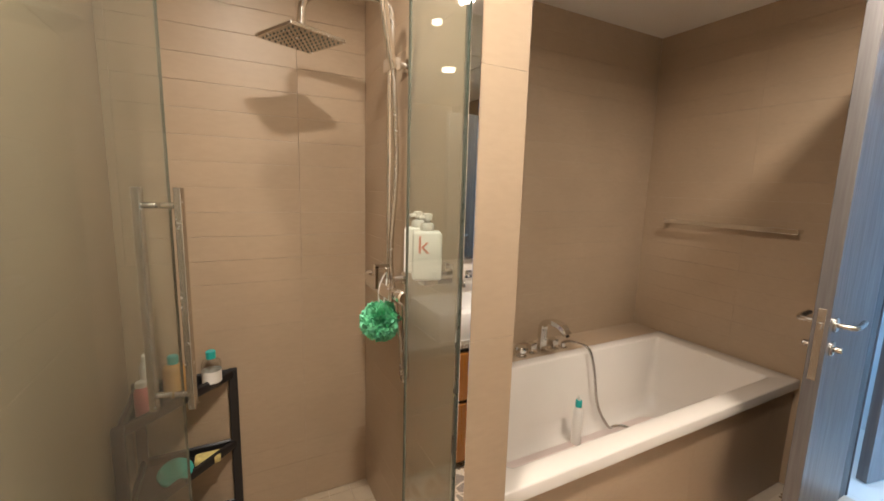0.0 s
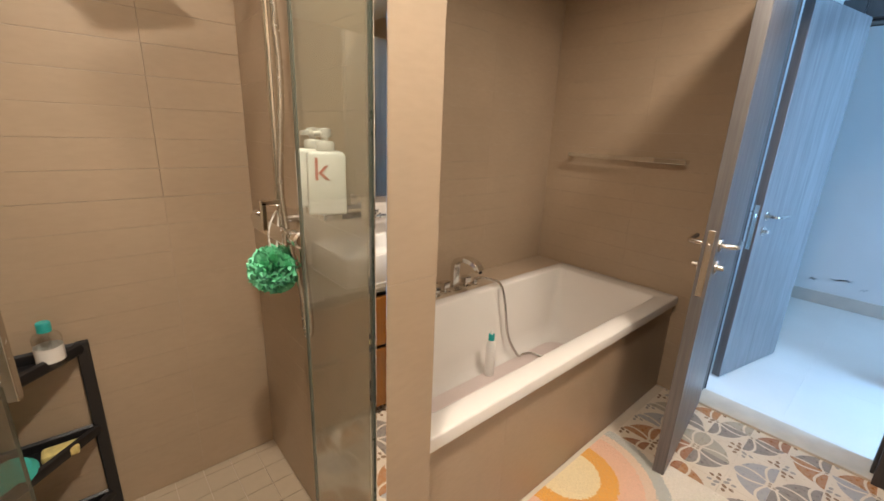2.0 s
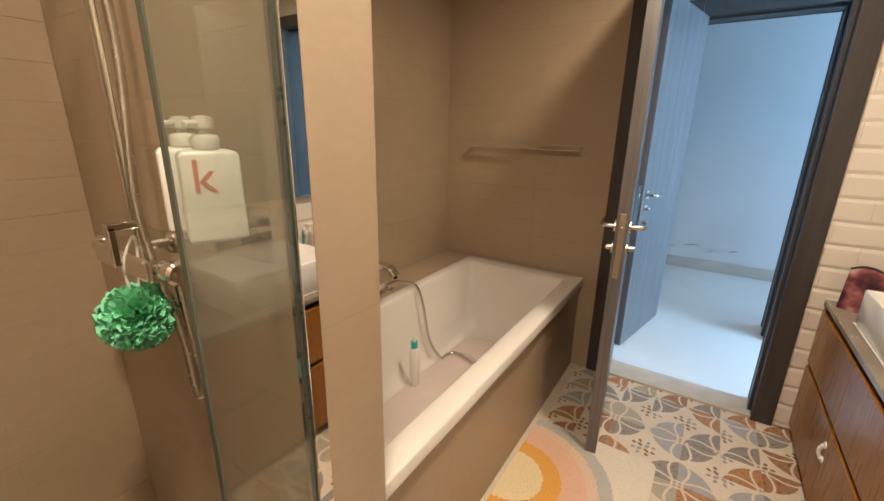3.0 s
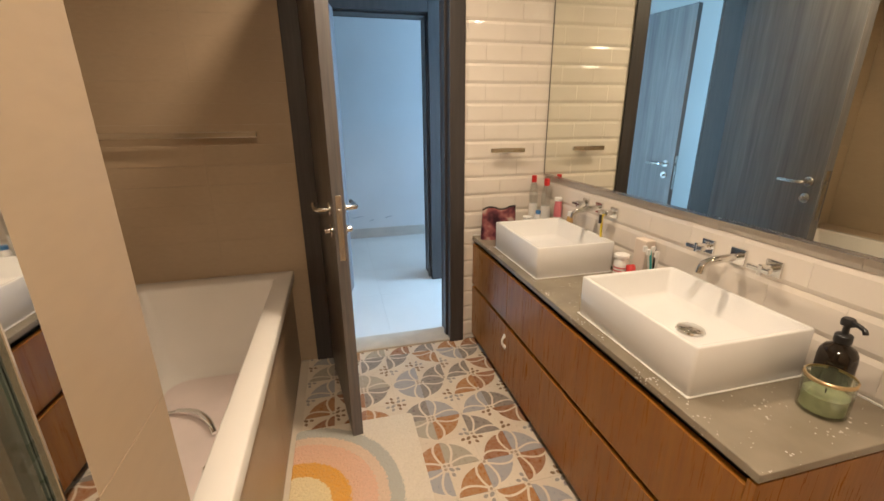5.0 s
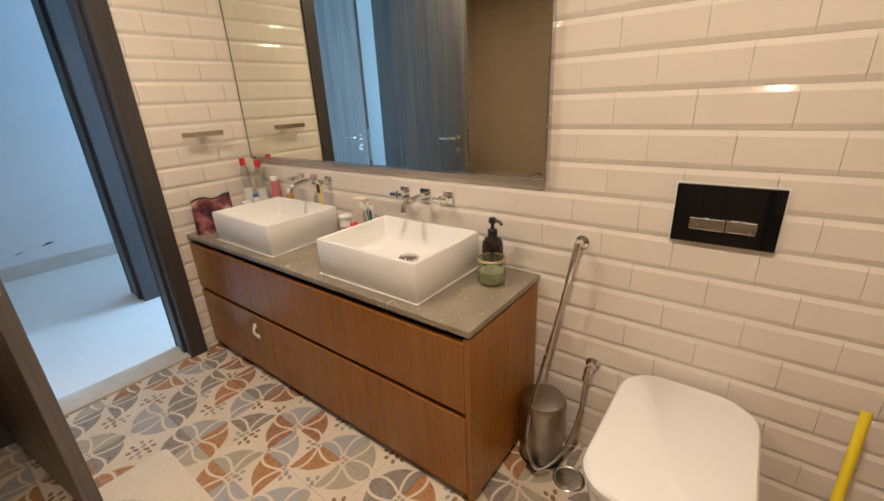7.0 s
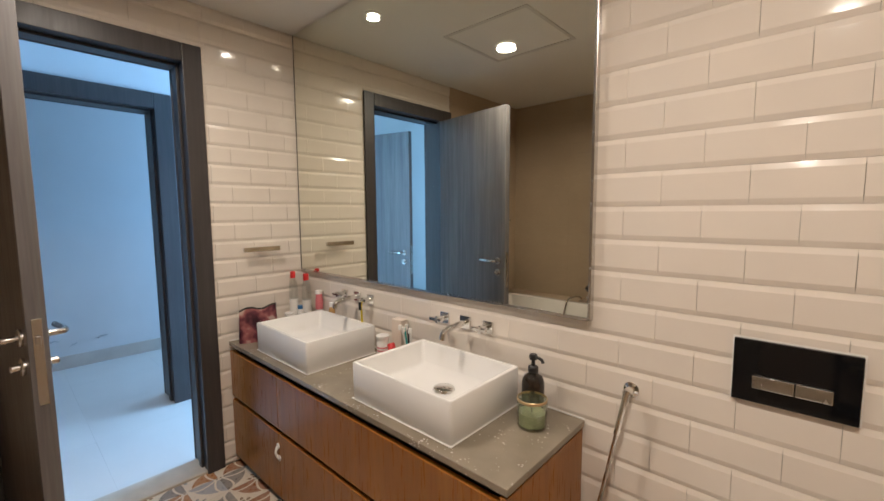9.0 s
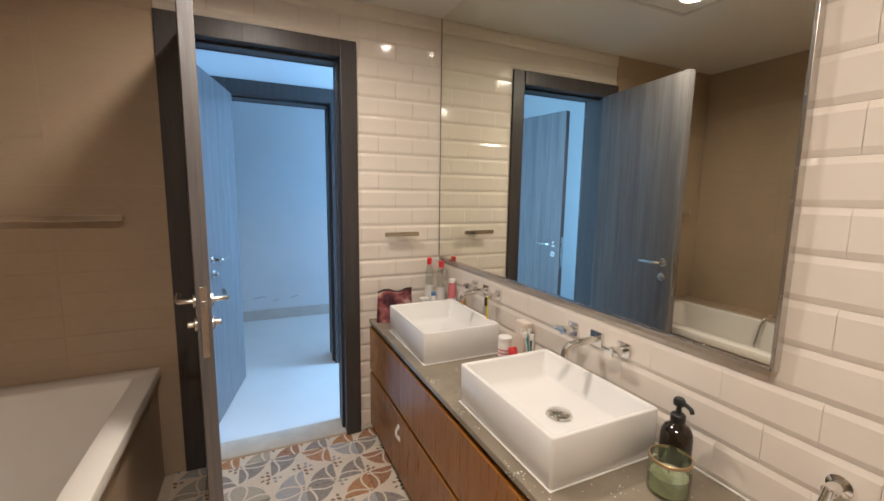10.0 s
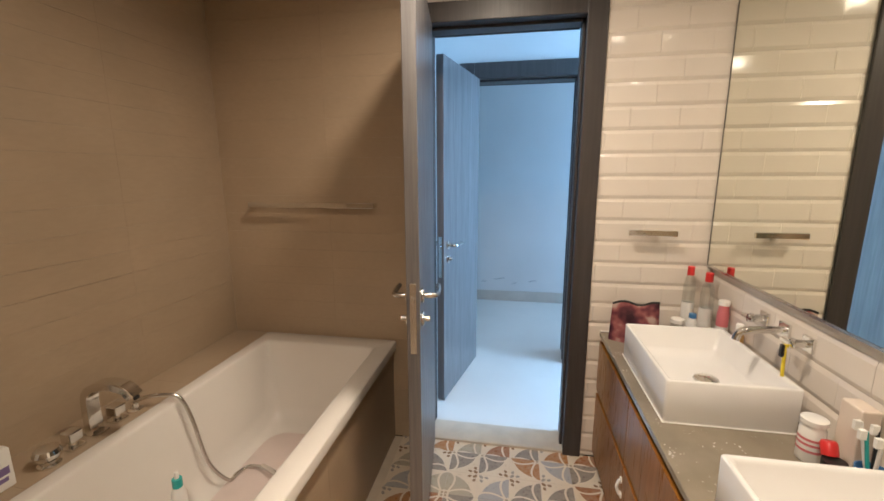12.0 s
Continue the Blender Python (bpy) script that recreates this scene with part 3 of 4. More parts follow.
vanity()
top = thing("worktop", 1.9, 0.2, VZ, "grey-brown speckled quartz worktop on the vanity", "worktop")
part("slab", boxed(VX0 - 0.004, 0.002, VZ - 0.022, VX1 + 0.003, VY - 0.001, VZ, 0.0025), COUNTER, top)
part("sealant", boxed(VX0 - 0.003, 0.001, VZ + 0.0003, VX1, 0.006, VZ + 0.005, 0.001), WHITE_PLASTIC, top, "white sealant line along the tiles")
part("sealant", boxed(VX1 - 0.003, 0.0065, VZ + 0.0003, VX1 + 0.003, VY - 0.004, VZ + 0.005, 0.001), WHITE_PLASTIC, top, "white sealant line along the tiles")
lock = thing("drawer_lock", 2.268, VY, 0.27, "white plastic child lock on the drawer front", "lock")
part("pad", lathed([(0, 0), (0.013, 0), (0.013, 0.004), (0, 0.006)], 2.272, VY - 0.003, 0.30, turn=Matrix.Rotation(radians(-90), 4, 'X')), WHITE_PLASTIC, lock)
part("pad", lathed([(0, 0), (0.013, 0), (0.013, 0.004), (0, 0.006)], 2.262, VY - 0.003, 0.245, turn=Matrix.Rotation(radians(-90), 4, 'X')), WHITE_PLASTIC, lock)
part("strap", tubed(smooth_path([(2.272, VY + 0.003, 0.30), (2.268, VY + 0.012, 0.273), (2.262, VY + 0.003, 0.245)]), 0.006, n=8), WHITE_PLASTIC, lock)


def vessel_basin(x0, x1, y0, y1):
    cx, cy = (x0 + x1) / 2, (y0 + y1) / 2
    b = thing("vessel_basin", cx, cy, VZ, "white ceramic rectangular vessel basin on the worktop", "basin", "basins on the vanity")
    bm = bmesh.new()
    z0, z1 = VZ + 0.001, VZ + 0.140
    L = lambda i, r, z: rounded_loop(bm, x0 + i, y0 + i, x1 - i, y1 - i, r, z, 4)
    loft(bm, [L(0.003, 0.010, z0), L(0.001, 0.010, z0 + 0.003), L(0.0, 0.010, z1 - 0.004), L(0.002, 0.010, z1 - 0.001), L(0.005, 0.009, z1),
              L(0.011, 0.008, z1), L(0.014, 0.008, z1 - 0.002), L(0.017, 0.010, z1 - 0.008), L(0.034, 0.018, VZ + 0.062), L(0.048, 0.026, VZ + 0.050), L(0.10, 0.03, VZ + 0.045)], cap_first=True, cap_last=True)
    part("bowl", bm, CERAMIC, b, sharp=50)
    part("bead", boxed(x0 - 0.0025, y0 - 0.0025, VZ + 0.0003, x1 + 0.0025, y1 + 0.0025, VZ + 0.0028, 0.001), WHITE_PLASTIC, b, "white silicone bead")
    d = part("drain_cap", lathed([(0, 0.011), (0.030, 0.010), (0.038, 0.006), (0.041, 0.0), (0.026, -0.002)], cx - 0.03, cy - 0.02, VZ + 0.0475), CHROME, b, "chrome push drain")
    return b


B2 = (1.25, 1.735, 0.048, 0.418)
basin = vessel_basin(*B2)
copy_thing(basin, pose(basin.location.x + 0.812, basin.location.y, basin.location.z))


def wall_faucet(x, z):
    f = thing("wall_faucet", x, 0, z, "chrome three-hole wall faucet with square plates above a basin", "faucet", "faucets above the basins")
    for dx in (-0.112, 0.112):
        h = part("cross_handle", boxed(x + dx - 0.024, 0.0005, z - 0.024, x + dx + 0.024, 0.010, z + 0.024, 0.002), CHROME, f)
        part("stem", rodded((x + dx, 0.009, z), (x + dx, 0.052, z), 0.012), CHROME, h)
        part("grip", boxed(x + dx - 0.026, 0.042, z - 0.007, x + dx + 0.042, 0.060, z + 0.007, 0.003), CHROME, h)
        part("grip", boxed(x + dx - 0.007, 0.0415, z - 0.016, x + dx + 0.007, 0.0605, z + 0.016, 0.003), CHROME, h)
    s = part("spout_plate", boxed(x - 0.026, 0.0005, z - 0.026, x + 0.026, 0.011, z + 0.026, 0.002), CHROME, f)
    path = smooth_path([(x, 0.008, z), (x, 0.06, z - 0.002), (x, 0.112, z - 0.007), (x, 0.138, z - 0.018), (x, 0.146, z - 0.042)], 6)
    part("spout", tubed(path, 0.0125, n=14), CHROME, s)
    return f


faucet = wall_faucet(1.531, 0.922)
copy_thing(faucet, pose(2.262, 0, 0.930))

mirror = thing("wall_mirror", 1.9, 0, 1.03, "large frameless wall mirror reaching the ceiling above the vanity", "mirror")
part("glass", boxed(1.017, 0.004, 1.032, 2.790, 0.026, CEIL - 0.004), MIRROR, mirror, smooth=False)
part("edge_trim", boxed(1.012, 0.002, 1.022, 2.797, 0.0275, 1.0315, 0.001), STEEL, mirror, "slim steel edge trim")
part("edge_trim", boxed(2.7905, 0.002, 1.032, 2.797, 0.0275, CEIL - 0.004, 0.001), plain_material("dark_trim", (0.13, 0.12, 0.10), 0.4), mirror, "dark edge strip in the corner")
part("edge_trim", boxed(1.008, 0.002, 1.022, 1.0165, 0.0275, CEIL - 0.004, 0.001), STEEL, mirror, "slim steel edge trim")

# ---- walls' fittings ----
flush = thing("flush_plate", 0.52, 0, 0.965, "black glass flush plate with two steel buttons", "flush plate")
part("plate", boxed(0.402, 0.001, 0.886, 0.637, 0.013, 1.045, 0.002), BLACK_GLASS, flush)
part("button", boxed(0.447, 0.0135, 0.925, 0.513, 0.019, 0.957, 0.002), STEEL, flush)
part("button", boxed(0.515, 0.0135, 0.925, 0.596, 0.019, 0.957, 0.002), STEEL, flush)
part("gasket", boxed(0.398, -0.006, 0.882, 0.641, 0.0008, 1.049), WHITE_PLASTIC, flush, "pale plaster margin")


def toilet():
    t = thing("toilet", 0.51, 0.27, 0, "white ceramic wall-hung toilet with closed lid", "toilet")
    bm = bmesh.new()
    L = lambda i, r, z, y1: rounded_loop(bm, 0.345 + i, 0.002, 0.690 - i, y1 - i, r, z)
    loft(bm, [L(0.10, 0.03, 0.10, 0.34), L(0.06, 0.05, 0.13, 0.42), L(0.02, 0.09, 0.24, 0.50), L(0.006, 0.10, 0.34, 0.53), L(0.004, 0.10, 0.385, 0.535)], True, True)
    part("bowl", bm, CERAMIC, t)
    bm = bmesh.new()
    L = lambda i, r, z: rounded_loop(bm, 0.345 + i, 0.018, 0.690 - i, 0.528 - i, r, z)
    loft(bm, [L(0.008, 0.09, 0.387), L(0.004, 0.09, 0.389), L(0.004, 0.09, 0.403), L(0.008, 0.09, 0.405)], True, True)
    part("seat", bm, WHITE_PLASTIC, t)
    bm = bmesh.new()
    L = lambda i, r, z: rounded_loop(bm, 0.342 + i, 0.020, 0.697 - i, 0.530 - i, r, z)
    loft(bm, [L(0.004, 0.095, 0.407), L(0, 0.095, 0.410), L(0, 0.095, 0.422), L(0.005, 0.095, 0.428), L(0.02, 0.085, 0.431)], True, True)
    part("lid", bm, CERAMIC, t)


toilet()

spray = thing("bidet_spray", 0.85, 0, 0.6, "chrome hand bidet spray with a looping hose on the tiled wall", "bidet spray")
back = Matrix.Rotation(radians(-90), 4, 'X')
hook = part("holder", lathed([(0, 0), (0.022, 0), (0.022, 0.004), (0.013, 0.008), (0.013, 0.045), (0.010, 0.048), (0, 0.048)], 0.885, 0.0, 0.83, turn=back), CHROME, spray)
part("spray_head", rodded((0.880, 0.052, 0.845), (0.905, 0.060, 0.70), 0.0095), CHROME, spray)
hose = smooth_path([(0.905, 0.060, 0.70), (0.935, 0.075, 0.52), (0.958, 0.16, 0.30), (0.955, 0.22, 0.13), (0.90, 0.24, 0.055), (0.845, 0.15, 0.10), (0.825, 0.065, 0.22), (0.818, 0.055, 0.355)], 8)
part("hose", tubed(hose, 0.0065, n=10), STEEL, spray, "flexible steel hose")
part("valve", lathed([(0, 0), (0.024, 0), (0.024, 0.004), (0.014, 0.008), (0.014, 0.05), (0, 0.052)], 0.815, 0.0, 0.385, turn=back), CHROME, spray)
part("valve_tap", rodded((0.815, 0.042, 0.40), (0.822, 0.058, 0.345), 0.011), CHROME, spray)

pedal = thing("pedal_bin", 0.945, 0.115, 0, "small steel pedal bin on the floor beside the vanity", "bin")
part("body", lathed([(0, 0.006), (0.076, 0.006), (0.080, 0.012), (0.080, 0.225), (0.077, 0.228)], 0.945, 0.115, 0, 32), BIN_STEEL, pedal)
part("base_ring", lathed([(0, 0), (0.082, 0), (0.083, 0.004), (0.081, 0.013)], 0.945, 0.115, 0, 32), BLACK, pedal)
part("lid", lathed([(0.083, 0.228), (0.083, 0.242), (0.076, 0.258), (0.050, 0.268), (0, 0.271)], 0.945, 0.115, 0, 32), BIN_STEEL, pedal)
part("pedal", boxed(0.915, 0.196, 0.010, 0.955, 0.225, 0.022, 0.004), BLACK, pedal)
plug = thing("floor_drain", 0.813, 0.172, 0, "round chrome floor drain cover in the tiled floor", "drain")
part("cover", lathed([(0, 0.004), (0.042, 0.004), (0.046, 0.003), (0.052, 0.006), (0.056, 0.003), (0.056, 0.0005)], 0.813, 0.172, 0, 32), STEEL, plug)
for nm, c, x, y, lean in (("yellow_broom_stick", YELLOW, 0.215, 0.32, 0.05), ("orange_broom_stick", ORANGE, 0.09, 0.30, 0.02)):
    tagged(part(nm, tubed([(x, y, 0.0), (x - lean * 0.5, y - 0.12, 0.27), (x - lean, y - 0.25, 0.55)], 0.011, n=12), c), nm.split("_")[0] + " plastic cleaning stick leaning on the tiled wall", "stick")


def wall_bar(name, x, y0, y1, z, out, lab):
    b = thing(name, x, (y0 + y1) / 2, z, lab, "towel bar")
    part("bar", boxed(x - out - 0.012, y0, z - 0.013, x - out, y1, z + 0.013, 0.002), CHROME, b)
    for y in (y0 + 0.004, y1 - 0.024):
        part("bracket", boxed(x - out + 0.0005, y, z - 0.010, x - 0.001, y + 0.020, z + 0.010, 0.002), CHROME, b)
    return b


wall_bar("bath_towel_rail", 2.80, 1.56, 2.235, 1.278, 0.055, "square chrome towel rail on the tiled wall over the bath")
ring = thing("towel_holder", 2.80, 0.265, 1.167, "short square chrome towel holder on the cream tiled wall", "towel holder")
part("bar", boxed(2.744, 0.178, 1.158, 2.762, 0.379, 1.184, 0.002), CHROME, ring)
part("bracket", boxed(2.7625, 0.262, 1.162, 2.799, 0.297, 1.181, 0.002), CHROME, ring)

# ---- bath fittings ----
taps = thing("bath_mixer", 1.92, 2.28, TZ, "chrome bath mixer with spout and hand shower on the ledge", "bath mixer")
LZ = TZ - 0.004
part("hose_knob", lathed([(0, 0), (0.030, 0), (0.030, 0.006), (0.022, 0.010), (0.022, 0.018), (0.033, 0.028), (0.036, 0.042), (0.030, 0.056), (0, 0.062)], 1.712, 2.270, LZ), CHROME, taps)
for x in (1.792, 1.945):
    h = part("cross_handle", boxed(x - 0.024, 2.256, LZ, x + 0.024, 2.304, LZ + 0.010, 0.002), CHROME, taps)
    part("stem", rodded((x, 2.28, LZ + 0.009), (x, 2.28, LZ + 0.05), 0.013), CHROME, h)
    part("grip", boxed(x - 0.021, 2.259, LZ + 0.026, x + 0.021, 2.301, LZ + 0.062, 0.004), CHROME, h)
sp = part("spout_base", boxed(1.845, 2.256, LZ, 1.895, 2.306, LZ + 0.008, 0.002), CHROME, taps)
# a flat arched band: upright plate, bend, then out over the rim
bm = bmesh.new()
run = smooth_path([(1.868, 2.286, LZ + 0.006), (1.868, 2.286, LZ + 0.12), (1.869, 2.274, LZ + 0.160), (1.874, 2.240, LZ + 0.180), (1.882, 2.195, LZ + 0.182), (1.890, 2.155, LZ + 0.168), (1.896, 2.132, LZ + 0.138)], 6)
loops = []
for i, p in enumerate(run):
    d = (run[min(i + 1, len(run) - 1)] - run[max(i - 1, 0)]).normalized()
    side = Vector((1, 0.10, 0)).normalized()
    nrm = side.cross(d).normalized()
    loops.append([bm.verts.new(p + side * a + nrm * c) for a, c in ((-0.024, -0.011), (-0.021, -0.014), (0.021, -0.014), (0.024, -0.011), (0.024, 0.011), (0.021, 0.014), (-0.021, 0.014), (-0.024, 0.011))])
loft(bm, loops, True, True)
spout = part("spout", bm, CHROME, sp)
part("aerator", rodded((1.896, 2.131, LZ + 0.137), (1.898, 2.127, LZ + 0.128), 0.010, 14), SHADE_AND_SEAM, spout, "dark outlet")
part("shower_holder", lathed([(0, 0), (0.026, 0), (0.026, 0.005), (0.015, 0.010), (0.013, 0.03), (0, 0.032)], 2.012, 2.275, LZ), CHROME, taps)
hose = smooth_path([(2.012, 2.275, LZ + 0.03), (2.026, 2.245, LZ + 0.045), (2.058, 2.195, 0.604), (2.080, 2.145, 0.585), (2.092, 2.112, 0.49), (2.120, 2.090, 0.28), (2.165, 2.045, 0.165), (2.22, 2.045, 0.152), (2.268, 2.02, 0.152), (2.268, 1.95, 0.158)], 8)
part("hose", tubed(hose, 0.0075, n=10), STEEL, taps, "flexible steel hose")
part("hand_shower", tubed(smooth_path([(2.268, 1.95, 0.160), (2.22, 1.865, 0.176), (2.15, 1.800, 0.178), (2.09, 1.765, 0.156)]), 0.012, n=12), CHROME, taps, "slim chrome hand shower")


def pump_bottle(name, x, y, z, w, d, h, mat, cap, lab, cap_h=0.05, tip=None):
    """A squared bottle with rounded shoulders, a collar and a pump."""
    b = thing(name, x, y, z, lab, "bottle")
    bm = bmesh.new()
    L = lambda i, zz: rounded_loop(bm, x - w / 2 + i, y - d / 2 + i, x + w / 2 - i, y + d / 2 - i, min(w, d) * 0.06, zz, 4)
    loft(bm, [L(0.004, z), L(0, z + 0.004), L(0, z + h - 0.008), L(0.004, z + h - 0.002), L(min(w, d) * 0.25, z + h)], True, True)
    part("body", bm, mat, b)
    part("collar", lathed([(w * 0.22, 0), (w * 0.24, 0.003), (w * 0.24, 0.014), (w * 0.20, 0.018), (0.006, 0.019), (0.006, cap_h)], x, y, z + h, 20), cap, b)
    p = part("pump", lathed([(0.006, cap_h - 0.002), (w * 0.17, cap_h), (w * 0.17, cap_h + 0.014), (0, cap_h + 0.016)], x, y, z + h, 20), cap, b)
    tx, ty = tip or (0, 0.03)
    part("nozzle", rodded((x, y, z + h + cap_h + 0.007), (x + tx, y + ty, z + h + cap_h + 0.004), 0.005, 10), cap, b)
    return b


def round_bottle(name, x, y, z, r, h, mat, cap, lab, neck=0.4, cap_h=0.03, category="bottle", band=None):
    b = thing(name, x, y, z, lab, category)
    part("body", lathed([(0, 0), (r * 0.92, 0), (r, 0.004), (r, h * 0.84), (r * 0.85, h * 0.93), (r * neck, h), (0, h)], x, y, z), mat, b)
    part("cap", lathed([(r * neck * 1.2, 0.0005), (r * neck * 1.2, cap_h - 0.003), (r * neck * 1.0, cap_h), (0, cap_h)], x, y, z + h), cap, b)
    if band:
        part("label_band", lathed([(r + 0.0006, h * 0.2), (r + 0.0006, h * 0.6)], x, y, z), band, b, "printed label")
    return b


b = pump_bottle("shampoo_bottle", 1.605, 2.30, LZ, 0.055, 0.045, 0.125, WHITE_PLASTIC, TEAL, "white shampoo bottle with teal cap and purple print", 0.02)
part("label_bar", boxed(1.587, 2.2768, LZ + 0.045, 1.623, 2.2774, LZ + 0.068), PURPLE, b, "purple printed bars")
part("label_bar", boxed(1.587, 2.2768, LZ + 0.025, 1.617, 2.2774, LZ + 0.038), PURPLE, b, "purple printed bars")
round_bottle("white_bottle", 1.915, 2.035, 0.1415, 0.025, 0.205, WHITE_PLASTIC, TEAL, "white plastic bottle with a teal collar standing in the tub", 0.55, 0.035)
tagged(part("bottle_nozzle", lathed([(0.008, 0), (0.006, 0.022), (0, 0.024)], 1.915, 2.035, 0.3815), WHITE_PLASTIC, bpy.data.objects["white_bottle"]))

# ---- shower ----
GY = PIER_Y
panel = thing("shower_screen", 0.79, GY, 0, "fixed clear glass shower screen with polished wall profile", "shower screen")
part("pane", boxed(0.677, GY - 0.005, 0.008, 0.798, GY + 0.005, 2.10, 0.0008), SHOWER_GLASS, panel)
part("wall_profile", boxed(0.8002, GY - 0.011, 0.0, PIER_X0 - 0.001, GY + 0.014, 2.12, 0.001), POLISHED, panel, "polished aluminium wall profile")
part("seal", boxed(0.7985, GY - 0.0055, 0.0, 0.7997, GY + 0.005, 2.10), LINER, panel, "dark seal strip")
part("edge", boxed(0.6745, GY - 0.005, 0.008, 0.6765, GY + 0.005, 2.10), GLASS_EDGE, panel, "green glass edge")

gd = thing("shower_door", 0.02, 1.44, 0, "clear glass shower door standing open with a steel bar handle", "shower door")
ANG = 73.0
gd.rotation_euler = (0, 0, radians(ANG))
DW = 0.645
part("pane", boxed(0.0, -0.004, 0.012, DW, 0.004, 2.08, 0.0008), SHOWER_GLASS, gd, local=True)
part("edge", boxed(DW + 0.0005, -0.004, 0.012, DW + 0.002, 0.004, 2.08), GLASS_EDGE, gd, "green glass edge", local=True)
for z in (0.28, 1.80):
    part("hinge", boxed(-0.012, -0.014, z - 0.045, 0.055, 0.014, z + 0.045, 0.003), CHROME, gd, local=True)
for side in (1, -1):
    h = part("handle_bar", boxed(DW - 0.075, side * 0.052 - 0.010, 0.765, DW - 0.050, side * 0.052 + 0.010, 1.42, 0.002), STEEL, gd, "square steel bar handle", local=True)
    for z in (0.81, 1.37):
        part("post", rodded((DW - 0.0625, side * 0.0045, z), (DW - 0.0625, side * 0.0415, z), 0.009, 12), STEEL, h, local=True)

CX, CY = 0.846, 1.945
HX, HY = 0.588, 2.055
col = thing("shower_column", CX, CY, 1.1, "chrome shower column with square rain head and hand shower", "shower column")
riser = smooth_path([(CX, CY, 1.12), (CX, CY, 1.6), (CX, CY, 1.93), (CX - 0.012, CY, 2.0), (CX - 0.045, CY + 0.019, 2.022), (0.68, 2.016, 2.022), (HX + 0.032, HY - 0.014, 2.017), (HX + 0.007, HY - 0.003, 1.995), (HX, HY, 1.935)], 8)
part("riser", tubed(riser, 0.0125, n=16), CHROME, col)
SPIN = Matrix.Translation((HX, HY, 0)) @ Matrix.Rotation(radians(25), 4, 'Z')
bm = boxed(-0.098, -0.098, 1.885, 0.098, 0.098, 1.897, 0.003)
bmesh.ops.transform(bm, matrix=SPIN, verts=bm.verts)
rh = part("rain_head", bm, STEEL, col, "square steel rain head")
part("ball_joint", lathed([(0.030, 0), (0.028, 0.006), (0.014, 0.012), (0.014, 0.045), (0, 0.047)], HX, HY, 1.8975), CHROME, rh)
bm = bmesh.new()
for i in range(9):
    for j in range(9):
        lathe(bm, [(0.003, 0), (0.003, -0.002), (0, -0.003)], -0.080 + i * 0.020, -0.080 + j * 0.020, 1.8845, 5)
bmesh.ops.transform(bm, matrix=SPIN, verts=bm.verts)
part("nozzles", bm, LINER, rh, "grey rubber nozzles")["kind"] = "stuff"
for z in (1.83, 1.12):
    w = part("wall_bracket", lathed([(0, 0), (0.022, 0), (0.022, 0.006), (0.011, 0.010), (0.011, 0.058), (0, 0.058)], DIV_X0, CY, z, turn=Matrix.Rotation(radians(-90), 4, 'Y')), CHROME, col)
part("slider", boxed(CX - 0.020, CY - 0.048, 1.80, CX + 0.018, CY + 0.018, 1.84, 0.004), CHROME, col)
hs = part("hand_shower", tubed(smooth_path([(CX - 0.015, CY - 0.06, 1.80), (CX - 0.05, CY - 0.09, 1.92), (CX - 0.085, CY - 0.12, 2.06)], 5), 0.0125, n=14), CHROME, col, "slim chrome hand shower")
mix = part("mixer_body", boxed(CX - 0.045, CY - 0.13, 1.075, CX + 0.022, CY + 0.13, 1.12, 0.006), CHROME, col, "chrome mixer bar")
for y in (CY - 0.155, CY + 0.155):
    part("mixer_knob", rodded((CX - 0.012, y - 0.024, 1.098), (CX - 0.012, y + 0.024, 1.098), 0.024, 20), CHROME, mix)
part("lever", boxed(CX - 0.085, CY - 0.10, 1.115, CX - 0.070, CY - 0.085, 1.19, 0.003), CHROME, mix)
part("lever", boxed(CX - 0.086, CY - 0.10, 1.18, CX - 0.03, CY - 0.085, 1.195, 0.003), CHROME, mix)
hose = smooth_path([(CX - 0.012, CY - 0.055, 1.80), (CX - 0.002, CY - 0.065, 1.5), (CX - 0.03, CY - 0.095, 1.2), (CX - 0.002, CY - 0.118, 0.95), (CX, CY - 0.13, 0.83), (CX + 0.006, CY - 0.135, 0.805), (CX + 0.014, CY - 0.135, 0.84), (CX + 0.012, CY - 0.105, 1.078)], 8)
part("hose", tubed(hose, 0.0085, n=12), STEEL, col, "flexible steel hose")


